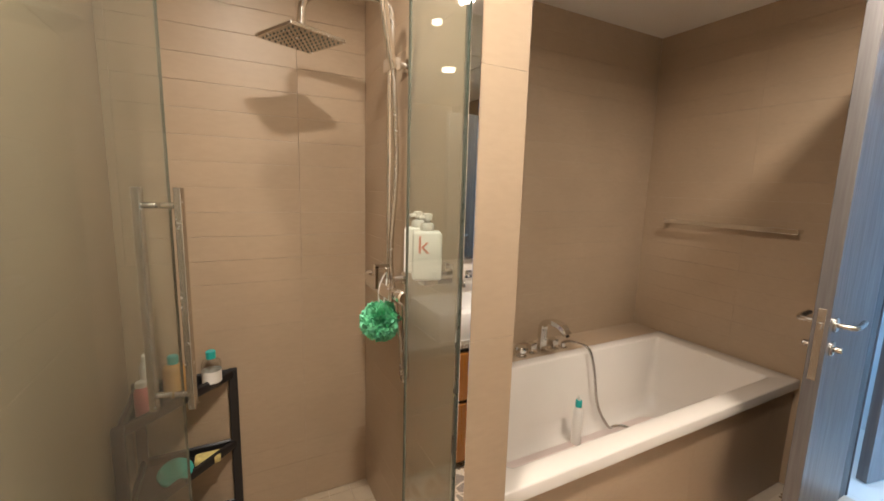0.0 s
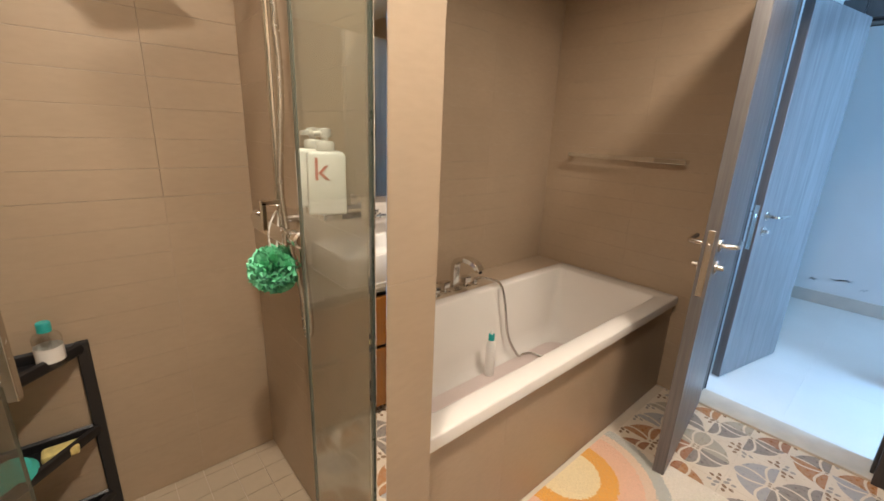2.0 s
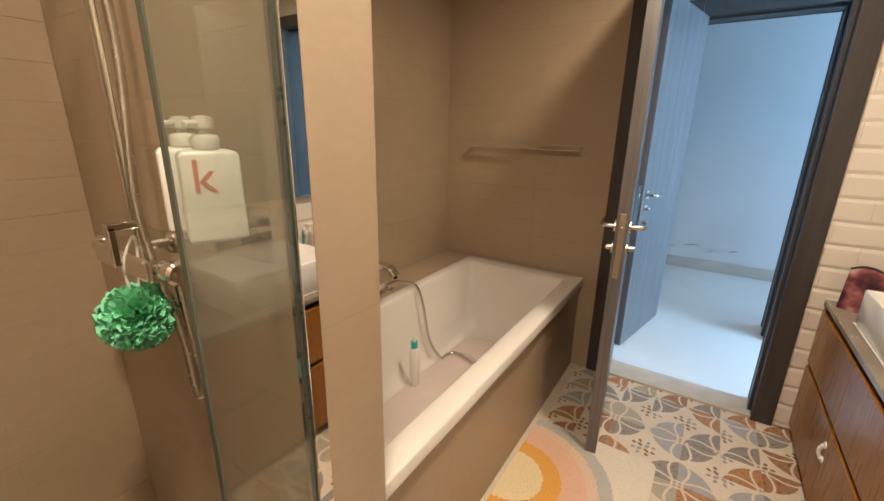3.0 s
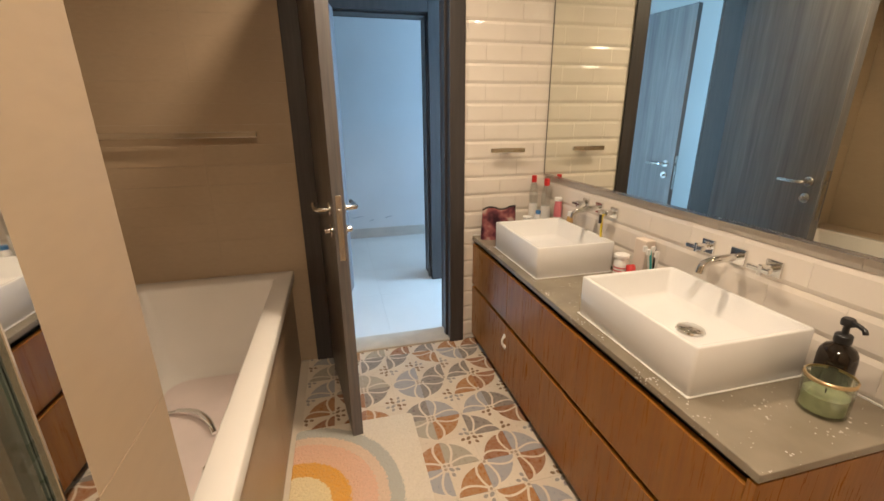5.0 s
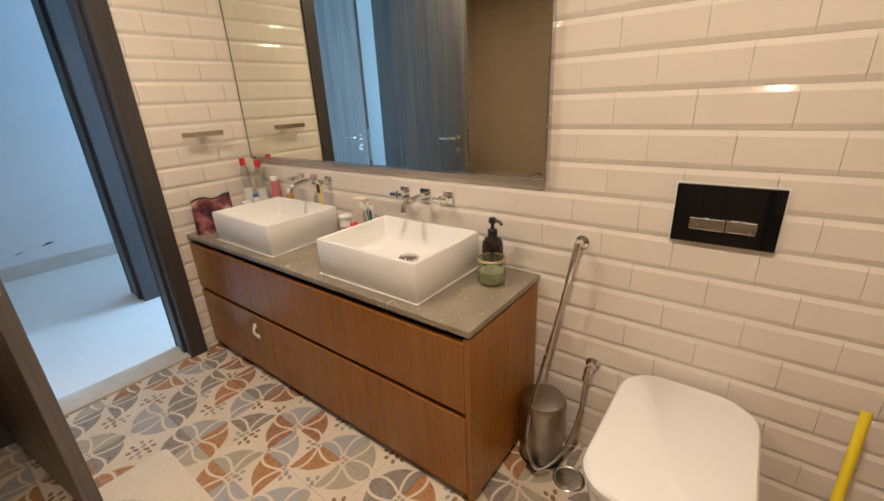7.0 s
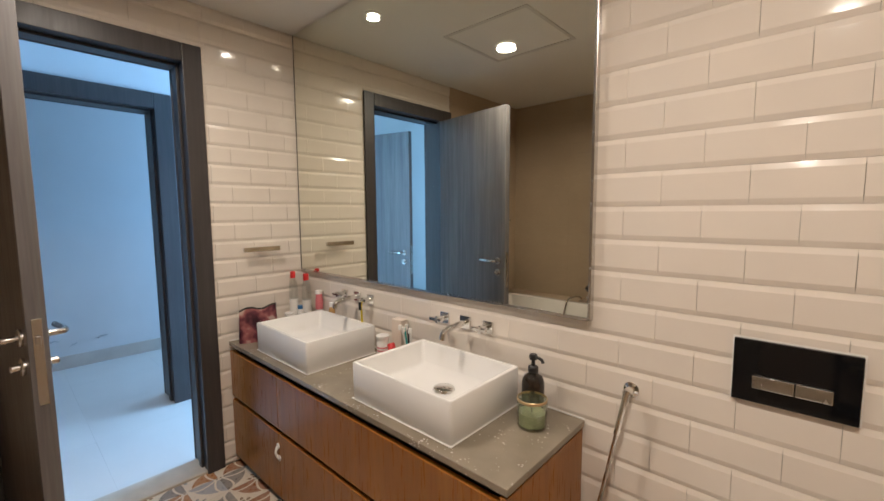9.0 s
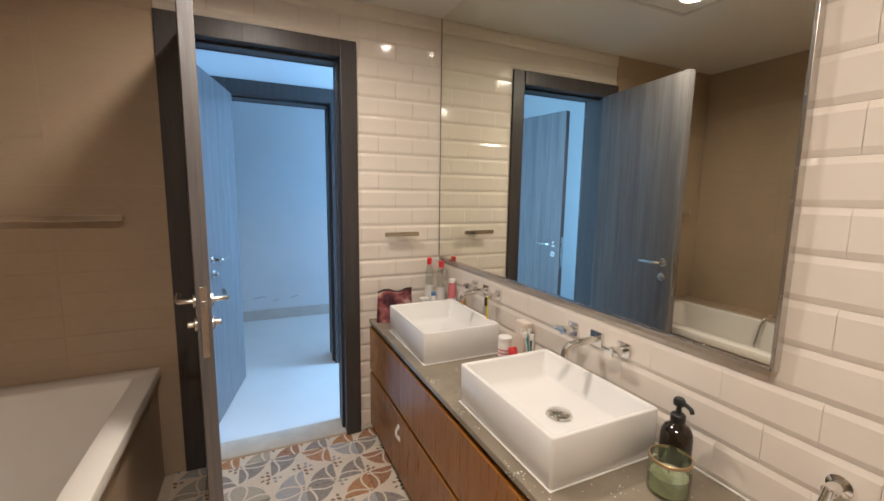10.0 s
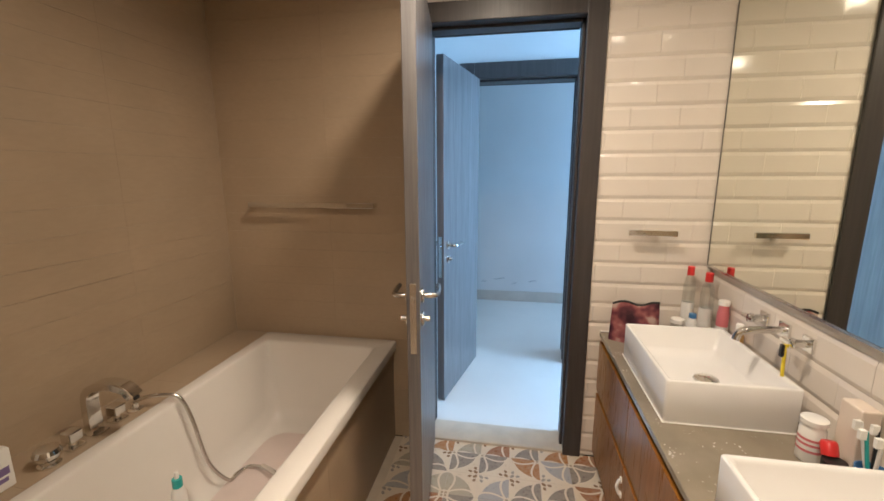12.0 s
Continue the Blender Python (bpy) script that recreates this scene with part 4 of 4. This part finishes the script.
def loofah(x, y, z, r):
    """A ball of gathered net ruffles on a cord."""
    t = thing("bath_puff", x, y, z, "green mesh bath puff hanging from the shower mixer", "bath puff")
    bm = bmesh.new()
    rnd = random.Random(4)
    for i in range(120):
        d = Vector((rnd.gauss(0, 1), rnd.gauss(0, 1), rnd.gauss(0, 1))).normalized()
        s = d.orthogonal().normalized()
        u = d.cross(s)
        n, rr = 14, r * rnd.uniform(0.20, 0.36)
        c = Vector((x, y, z)) + d * r * 0.35
        ph = rnd.uniform(0, 6)
        inner = [bm.verts.new(c + (s * math.cos(a) + u * math.sin(a)) * rr * 0.2) for a in (2 * math.pi * k / n for k in range(n))]
        mid = [bm.verts.new(c + d * r * 0.36 + (s * math.cos(a) + u * math.sin(a)) * rr * 0.7 * (1 + 0.2 * math.sin(5 * a + ph))) for a in (2 * math.pi * k / n for k in range(n))]
        outer = [bm.verts.new(c + d * r * (0.56 + 0.10 * math.sin(4 * a + ph)) + (s * math.cos(a) + u * math.sin(a)) * rr * (1 + 0.25 * math.sin(7 * a + ph))) for a in (2 * math.pi * k / n for k in range(n))]
        loft(bm, [inner, mid, outer])
    part("net", bm, GREEN_NET, t, sharp=179)
    part("cord", tubed(smooth_path([(x, y, z + r * 0.3), (x - 0.008, y, z + r * 1.5), (x + 0.012, y, z + 0.155), (x + 0.022, y + 0.005, z + 0.145), (x + 0.008, y, z + r * 0.6)]), 0.0025, n=6), WHITE_PLASTIC, t, "white hanging cord")


loofah(0.790, 1.87, 1.000, 0.068)

shelf = thing("soap_shelf", 0.84, 1.55, 1.22, "small clear plastic shelf on the shower wall", "shelf")
part("tray", boxed(0.769, 1.498, 1.205, 0.896, 1.530, 1.219, 0.002), CHROME, shelf)
part("tray", boxed(0.779, 1.577, 1.205, 0.896, 1.609, 1.219, 0.002), CHROME, shelf)
part("wall_plate", boxed(0.8965, 1.48, 1.190, 0.9045, 1.63, 1.235, 0.002), CHROME, shelf)


def letter_bottle(x, y, z, face):
    b = pump_bottle("pump_bottle", x, y, z, 0.070, 0.052, 0.118, WHITE_PLASTIC, WHITE_PLASTIC, "white square pump bottle with a coral letter k" if face else "white square pump bottle on the shower shelf", 0.026, (-0.022, -0.016))
    if face:
        cu = bpy.data.curves.new("letter", 'FONT')
        cu.body, cu.size, cu.align_x, cu.extrude = "k", 0.060, 'CENTER', 0.0004
        tmp = bpy.data.objects.new("letter", cu)
        me = bpy.data.meshes.new_from_object(tmp)
        bpy.data.objects.remove(tmp)
        me.materials.clear()
        me.materials.append(LETTER)
        me.transform(pose(-0.010, -0.0266, 0.066, 90, 0, 0))
        o = new("letter", me)
        o.parent = b
        o["label"] = "coral printed letter k"
    b.rotation_euler = (0, 0, radians(-22))
    return b


letter_bottle(0.784, 1.515, 1.2195, True)
letter_bottle(0.798, 1.601, 1.2195, False)


def corner_shelf():
    """Three-cornered black plastic tiers on three posts."""
    s = thing("corner_shelf", 0.17, 2.25, 0, "black plastic three-tier corner shelf in the shower", "shelf")
    pts = [(0.03, 2.40), (0.345, 2.40), (0.03, 2.09)]
    for z in (0.07, 0.345, 0.650):
        bm = bmesh.new()
        for a, b in ((z, z + 0.006), ):
            lo = [bm.verts.new((x, y, a)) for x, y in pts]
            hi = [bm.verts.new((x, y, b)) for x, y in pts]
            loft(bm, [lo, hi], True, True)
        tier = part("tier", bm, BLACK, s, smooth=False)
        for (xa, ya), (xb, yb) in zip(pts, pts[1:] + pts[:1]):
            part("rail", tubed([(xa, ya, z + 0.022), (xb, yb, z + 0.022)], 0.011, n=8, flat=1.9), BLACK, tier)
    for x, y in pts:
        part("post", boxed(x - 0.017, y - 0.012, 0, x + 0.017, y + 0.012, 0.692, 0.004), BLACK, s)
    return s


corner_shelf()
SZ = 0.6565
round_bottle("clear_bottle", 0.275, 2.345, SZ, 0.034, 0.115, CLEAR_GLASS, TEAL, "clear shampoo bottle with a light teal cap on the corner shelf", 0.42, 0.03, band=WHITE_PLASTIC)
round_bottle("amber_bottle", 0.155, 2.335, SZ, 0.036, 0.120, AMBER, TEAL, "amber shampoo bottle with a teal cap on the corner shelf", 0.42, 0.03)
round_bottle("white_tube", 0.085, 2.30, SZ, 0.025, 0.16, WHITE_PLASTIC, WHITE_PLASTIC, "white plastic bottle on the corner shelf", 0.6, 0.02)
round_bottle("pink_bottle", 0.075, 2.215, SZ, 0.022, 0.10, PINK, WHITE_PLASTIC, "pink bottle on the corner shelf", 0.6, 0.02)
tagged(part("soap_box", boxed(0.20, 2.31, 0.352, 0.29, 2.365, 0.380, 0.008), plain_material("pale_yellow_wrap", (0.68, 0.56, 0.22), 0.4, vary=0.3, scale=30)), "yellow printed soap packet on the corner shelf", "soap")
tagged(part("teal_sponge", lathed([(0, -0.03), (0.035, -0.026), (0.055, -0.010), (0.058, 0.006), (0.045, 0.024), (0, 0.03)], 0.145, 2.27, 0.382, turn=Matrix.Rotation(radians(12), 4, 'X')), plain_material("teal_sponge", (0.05, 0.42, 0.36), 0.9, bump=0.6, grain=160)), "teal round bath sponge on the corner shelf", "sponge")
dr = thing("shower_drain", 0.77, 2.03, 0, "square steel drain grate in the shower floor", "drain")
part("frame", boxed(0.72, 1.98, -0.003, 0.82, 2.08, 0.001, 0.0005), STEEL, dr)
# no holes: near-black strips on the grate paint the shade of its slots
for i in range(7):
    part("slot", boxed(0.732, 1.992 + i * 0.011, 0.0012, 0.808, 1.997 + i * 0.011, 0.0018), SHADE_AND_SEAM, dr, "near-black strip painted as an open slot")

# ---- things on the worktop ----
def foil_bag(x, y, z):
    bm = bmesh.new()
    rnd = random.Random(9)
    nx, nz, w, h = 14, 10, 0.215, 0.175
    sides = []
    for s in (1, -1):
        g = []
        for j in range(nz + 1):
            row = []
            for i in range(nx + 1):
                u, v = i / nx, j / nz
                belly = 0.042 * (math.sin(math.pi * u) ** 0.6) * (1 - v) ** 0.7 + 0.0015
                top = z + h * v * (1 + 0.05 * math.sin(9 * u + 1) * v)
                row.append(bm.verts.new((x + s * belly + 0.004 * rnd.uniform(-1, 1) * (1 - v), y + w * (u - 0.5) * (1 - 0.08 * v), top)))
            g.append(row)
        for j in range(nz):
            for i in range(nx):
                bm.faces.new((g[j][i], g[j][i + 1], g[j + 1][i + 1], g[j + 1][i]))
        sides.append(g)
    t = thing("zip_pouch", x, y, z, "crumpled maroon foil pouch on the vanity worktop", "pouch")
    part("pouch", bm, FOIL, t, sharp=80)
    part("zip_seam", tubed(smooth_path([(x, y - 0.099 + 0.198 * i / 6, z + 0.175 * (1 + 0.05 * math.sin(9 * i / 6 + 1))) for i in range(7)], 4), 0.005, n=8), SHADE_AND_SEAM, t, "dark sealed top edge")


foil_bag(2.71, 0.335, VZ + 0.001)
Z = VZ + 0.0005
round_bottle("lotion_bottle", 2.755, 0.105, Z, 0.024, 0.305, CLEAR_GLASS, RED, "tall clear bottle with a red cap behind the basin", 0.5, 0.04, band=WHITE_PLASTIC)
round_bottle("lotion_bottle", 2.705, 0.050, Z, 0.026, 0.290, CLEAR_GLASS, RED, "tall clear bottle with a red cap beside the mirror wall", 0.5, 0.04, band=WHITE_PLASTIC)
round_bottle("pink_tube", 2.60, 0.030, Z, 0.022, 0.22, PINK, WHITE_PLASTIC, "pink printed tube with a white cap on the worktop", 0.8, 0.02, "tube", band=WHITE_PLASTIC)
round_bottle("small_jar", 2.70, 0.16, Z, 0.026, 0.10, CLEAR_GLASS, WHITE_PLASTIC, "small clear jar with a white lid", 0.9, 0.02, "jar")
round_bottle("face_cream", 2.655, 0.12, Z, 0.02, 0.14, WHITE_PLASTIC, BLUE, "white bottle with a blue cap behind the basin", 0.6, 0.02)
round_bottle("amber_vial", 2.48, 0.024, Z, 0.018, 0.16, AMBER, WHITE_PLASTIC, "amber bottle with a white cap against the tiles", 0.6, 0.025)
wj = round_bottle("white_jar", 1.955, 0.090, Z, 0.029, 0.105, WHITE_PLASTIC, WHITE_PLASTIC, "white jar with red printed bands between the basins", 0.86, 0.016, "jar")
for h in (0.030, 0.048, 0.062):
    part("label_bar", lathed([(0.0296, h), (0.0296, h + 0.007)], 1.955, 0.090, Z), PINK, wj, "red printed band")
tagged(part("paper_box", boxed(1.868, 0.012, Z, 1.935, 0.055, Z + 0.195, 0.004), plain_material("cream_card", (0.68, 0.58, 0.49), 0.7)), "tall cream carton against the tiled wall", "carton")
tub_black = thing("black_tin", 1.865, 0.095, Z, "small black tin with a red cap between the basins", "tin")
part("body", lathed([(0, 0), (0.024, 0), (0.025, 0.004), (0.025, 0.06), (0, 0.062)], 1.865, 0.095, Z), BLACK, tub_black)
part("cap", lathed([(0.018, 0), (0.018, 0.028), (0.014, 0.034), (0, 0.035)], 1.885, 0.093, Z + 0.062, turn=Matrix.Rotation(radians(20), 4, 'Y')), RED, tub_black)
cup = thing("toothbrush_cup", 1.80, 0.065, Z, "blue cup holding toothbrushes and a razor between the basins", "cup")
part("cup", lathed([(0, 0), (0.028, 0), (0.033, 0.09), (0.031, 0.09), (0.026, 0.004), (0, 0.004)], 1.80, 0.065, Z), BLUE, cup)
for dx, dy, c in ((-0.015, 0.01, WHITE_PLASTIC), (0.012, -0.006, BLACK), (0.0, 0.015, TEAL), (0.02, 0.006, WHITE_PLASTIC)):
    b = part("toothbrush", tubed([(1.80 - dx * 0.4, 0.065 - dy * 0.4, Z + 0.006), (1.80 + dx, 0.065 + dy, Z + 0.10), (1.80 + dx * 2, 0.065 + dy * 2, Z + 0.185)], 0.004, n=8), c, cup)
    part("bristles", boxed(1.80 + dx * 2 - 0.005, 0.065 + dy * 2, Z + 0.165, 1.80 + dx * 2 + 0.005, 0.065 + dy * 2 + 0.014, Z + 0.188, 0.001), WHITE_PLASTIC, b)
brush = thing("hanging_toothbrush", 2.155, 0.06, 0.82, "yellow and black toothbrush hanging from the faucet handle", "toothbrush")
part("handle", tubed([(2.150, 0.062, 0.822), (2.150, 0.064, 0.87), (2.150, 0.066, 0.925)], 0.005, n=8), YELLOW, brush)
part("head", boxed(2.144, 0.068, 0.885, 2.156, 0.078, 0.925, 0.002), BLACK, brush)
SX, SY = 1.178, 0.076
soap = thing("soap_pump", SX, SY, Z, "black pump soap bottle standing at the end of the worktop", "bottle")
part("body", lathed([(0, 0), (0.032, 0), (0.036, 0.006), (0.038, 0.05), (0.038, 0.104), (0.036, 0.120), (0.029, 0.133), (0.017, 0.140), (0.014, 0.144), (0.014, 0.152), (0, 0.153)], SX, SY, Z, 28), SOAP_GLASS, soap)
part("collar", lathed([(0.017, 0.146), (0.0175, 0.148), (0.0175, 0.164), (0.015, 0.167), (0.007, 0.169), (0.006, 0.188), (0.013, 0.190), (0.014, 0.193), (0.014, 0.203), (0.011, 0.208), (0, 0.209)], SX, SY, Z), BLACK, soap)
part("nozzle", tubed(smooth_path([(SX, SY, Z + 0.201), (SX - 0.020, SY + 0.006, Z + 0.201), (SX - 0.038, SY + 0.011, Z + 0.198), (SX - 0.043, SY + 0.012, Z + 0.189)], 4), 0.0055, n=10), BLACK, soap)
JX, JY = 1.138, 0.150
jar = thing("glass_jar", JX, JY, Z, "green tinted glass jar candle on the worktop", "jar")
part("glass", lathed([(0, 0), (0.042, 0), (0.047, 0.005), (0.048, 0.080), (0.046, 0.092), (0.043, 0.092), (0.044, 0.080), (0.043, 0.008), (0, 0.007)], JX, JY, Z, 32), GREEN_GLASS, jar)
part("wax", lathed([(0, 0.0085), (0.0415, 0.0085), (0.0420, 0.048), (0.030, 0.046), (0, 0.046)], JX, JY, Z, 32), plain_material("green_wax", (0.31, 0.34, 0.22), 0.45, vary=0.2, scale=60), jar, "pale green wax")
part("wick", rodded((JX, JY, Z + 0.045), (JX + 0.002, JY, Z + 0.058), 0.0015, 6), BLACK, jar)
part("rim_band", lathed([(0.0484, 0.086), (0.0486, 0.0925), (0.0470, 0.0945), (0.0450, 0.0945)], JX, JY, Z, 32), plain_material("gold_band", (0.60, 0.45, 0.26), 0.35, 1.0), jar, "brass rim band")

# ---- rug ----
rug = thing("bath_rug", 1.795, 1.455, 0.0, "cream tufted bath rug with a pastel rainbow, beside the tub", "rug")
bm = bmesh.new()
L = lambda i, z: rounded_loop(bm, 1.40 + i, 0.955 + i, 2.192 - i, 1.478 - i, 0.02, z, 4)
loft(bm, [L(0.004, 0.0008), L(0, 0.005), L(0.002, 0.010), L(0.008, 0.012)], True, True)
part("rug_body", bm, RUG, rug)

# ---- ceiling lamps ----
for lx, ly, w, r in DOWNLIGHTS:
    d = thing("downlight", lx, ly, CEIL, "round recessed warm white downlight in the ceiling", "downlight", "ceiling downlights")
    part("trim_ring", lathed([(r, -0.004), (r + 0.002, -0.008), (r + 0.014, -0.006), (r + 0.016, -0.0005)], lx, ly, CEIL, 32), WHITE_PLASTIC, d)
    part("diffuser", lathed([(0, -0.005), (r, -0.004)], lx, ly, CEIL, 32), LAMP, d, "glowing diffuser")

# ---- tiles, last ----


def slab_mesh(name, w, h, depth, bev, mat, side=1.0):
    """A tile lying in x and y, its face at z = 0, with an eased edge."""
    bm = bmesh.new()
    rings = []
    for i, z in ((0, -depth), (0, -bev * 0.29), (bev, 0)):
        rings.append([bm.verts.new((sx * (w / 2 - i * side), sy * (h / 2 - i), z)) for sx, sy in ((-1, -1), (1, -1), (1, 1), (-1, 1))])
    loft(bm, rings, cap_last=True)
    bmesh.ops.recalc_face_normals(bm, faces=bm.faces)
    me = bpy.data.meshes.new(name)
    bm.to_mesh(me)
    bm.free()
    me.materials.append(mat)
    return me


SHAPES = {}


def lay(parent, name, mat, m, u0, u1, v0, v1, w, h, depth, bev, joint, bond=0.0, ustart=0.0, vstart=0.0, jitter=0.0, spin=False, skip=None):
    """Lay w x h tiles over a rectangle u0..u1, v0..v1 of the plane m (face towards its z), cutting at the borders."""
    rnd = random.Random(len(SHAPES) + 7)
    j = math.floor((v0 - vstart) / h)
    while vstart + j * h < v1 - 1e-4:
        a, b = max(v0, vstart + j * h), min(v1, vstart + (j + 1) * h)
        off = ustart + (bond * w if j % 2 else 0)
        i = math.floor((u0 - off) / w)
        while off + i * w < u1 - 1e-4:
            c, d = max(u0, off + i * w), min(u1, off + (i + 1) * w)
            if b - a > 0.012 and d - c > 0.012 and not (skip and skip((c + d) / 2, (a + b) / 2)):
                key = (name, mat.name, bev, round(d - c, 3), round(b - a, 3))
                if key not in SHAPES:
                    SHAPES[key] = slab_mesh(name, d - c - (0.0003 if bev > 0.005 else joint), b - a - joint, depth, bev, mat, 0.03 if bev > 0.005 else 1.0)
                ob = new(name, SHAPES[key])
                ob.parent = parent
                turn = 0
                full = d - c > w - 0.002 and b - a > h - 0.002
                if spin and full:
                    turn = (0, 90, 270, 180)[(i % 2) + 2 * (j % 2)]
                    if rnd.random() < 0.3:
                        turn = rnd.choice((0, 90, 180, 270))
                t = rnd.uniform(-jitter, jitter)
                ob.matrix_basis = m @ pose((c + d) / 2, (a + b) / 2, t * 0.5, 0, 0, turn)
            i += 1
        j += 1


FLOOR_M = pose(0, 0, 0)
lay(floor, "tile", PATTERN, FLOOR_M, 0.0, 2.80, 0.0, 1.456, TILE, TILE, 0.004, 0.0008, 0.0009, ustart=2.134, vstart=0.873, spin=True,
    skip=lambda x, y: (x > VX0 + 0.1 and y < 0.33))
lay(floor, "shower_tile", SHOWER_FLOOR, FLOOR_M, 0.0, DIV_X0, 1.456, 2.42, 0.10, 0.10, 0.004, 0.001, 0.002, ustart=0.02, vstart=1.48, skip=lambda x, y: abs(x - 0.77) < 0.05 and abs(y - 2.03) < 0.05)
lay(hall_floor, "hall_tile", HALL_TILE, FLOOR_M, 2.985, 5.36, -1.4, 3.3, 0.60, 0.60, 0.004, 0.0005, 0.0006, ustart=3.02, vstart=0.35)
SOUTH_M = Matrix(((-1, 0, 0, 0), (0, 0, 1, 0), (0, 1, 0, 0), (0, 0, 0, 1)))
NORTH_M = Matrix(((1, 0, 0, 0), (0, 0, -1, 2.42), (0, 1, 0, 0), (0, 0, 0, 1)))
EAST_M = Matrix(((0, 0, -1, 2.80), (-1, 0, 0, 0), (0, 1, 0, 0), (0, 0, 0, 1)))
WEST_M = Matrix(((0, 0, 1, 0.0), (1, 0, 0, 0), (0, 1, 0, 0), (0, 0, 0, 1)))


def at(m, axis, v):
    m = m.copy()
    m[axis][3] = v
    return m


# cream bevelled metro tile: 0.20 x 0.10 in half bond
METRO_KW = dict(w=0.20, h=0.0997, depth=0.012, bev=0.015, joint=0.0006, bond=0.5, vstart=0.0855, jitter=0.0008)
ROW = lambda k: 0.0855 + 0.0997 * k
lay(wall_south, "tile", METRO, SOUTH_M, -1.06, 0.0, 0.0, ROW(5), ustart=-0.927, **METRO_KW)
lay(wall_south, "tile", METRO, SOUTH_M, -2.80, 0.0, ROW(5), ROW(10), ustart=-0.927, **METRO_KW)
lay(wall_south, "tile", METRO, SOUTH_M, -1.06, 0.0, ROW(10), CEIL, ustart=-0.927, **METRO_KW)
EAST_KW = dict(METRO_KW, vstart=0.1225)
lay(wall_east, "tile", METRO, EAST_M, -0.516, 0.0, 0.0, CEIL, ustart=-0.30, **EAST_KW)
lay(wall_east, "tile", METRO, EAST_M, -1.405, -0.516, 2.185, CEIL, ustart=-0.30, **EAST_KW)
# beige planks: 0.60 x 0.095 stacked
PLANK = dict(w=0.60, h=0.0945, depth=0.009, bev=0.0012, joint=0.0009, vstart=-0.0005, jitter=0.0006)
FINE = dict(w=0.60, h=0.0945, depth=0.009, bev=0.0006, joint=0.0004, vstart=-0.0005, jitter=0.0003)
lay(wall_north, "tile", BEIGE, NORTH_M, 0.0, DIV_X0, 0.0945 * 12 - 0.0005, CEIL, ustart=0.626, **PLANK)
lay(wall_north, "tile", BEIGE, NORTH_M, 0.0, DIV_X0, 0.0, 0.0945 * 12 - 0.0005, ustart=0.626, **FINE)
lay(wall_north, "tile", BEIGE, NORTH_M, DIV_X1, 2.80, TZ - 0.012, CEIL, ustart=1.62, **FINE)
lay(wall_east, "tile", BEIGE, EAST_M, -2.42, -1.405, 0.0, CEIL, ustart=-1.82, **FINE)
lay(wall_west, "tile", BEIGE, WEST_M, 0.0, 2.42, 0.0, CEIL, ustart=0.62, **FINE)
lay(divider, "tile", BEIGE, at(EAST_M, 0, DIV_X0), -2.42, -DIV_Y - 0.001, 0.0, CEIL, ustart=-1.82, **FINE)
lay(divider, "tile", BEIGE, at(WEST_M, 0, DIV_X1), DIV_Y + 0.001, 2.42, TZ - 0.012, CEIL, ustart=1.82, **FINE)
BIG = dict(w=0.60, h=0.598, depth=0.007, bev=0.0006, joint=0.0006)
lay(divider, "tile", BEIGE, at(NORTH_M, 1, PIER_Y), PIER_X0, PIER_X1, 0.0, CEIL, ustart=0.6, vstart=-0.10, **BIG)
lay(apron, "tile", BEIGE, at(NORTH_M, 1, TY0 + 0.020), TX0, TX1, 0.0, TZ - 0.046, ustart=1.40, **BIG)
lay(ledge, "tile", BEIGE, pose(0, 0, TZ - 0.004), DIV_X1 + 0.001, 2.80, TY1 + 0.002, 2.42, ustart=1.62, vstart=2.0, **BIG)
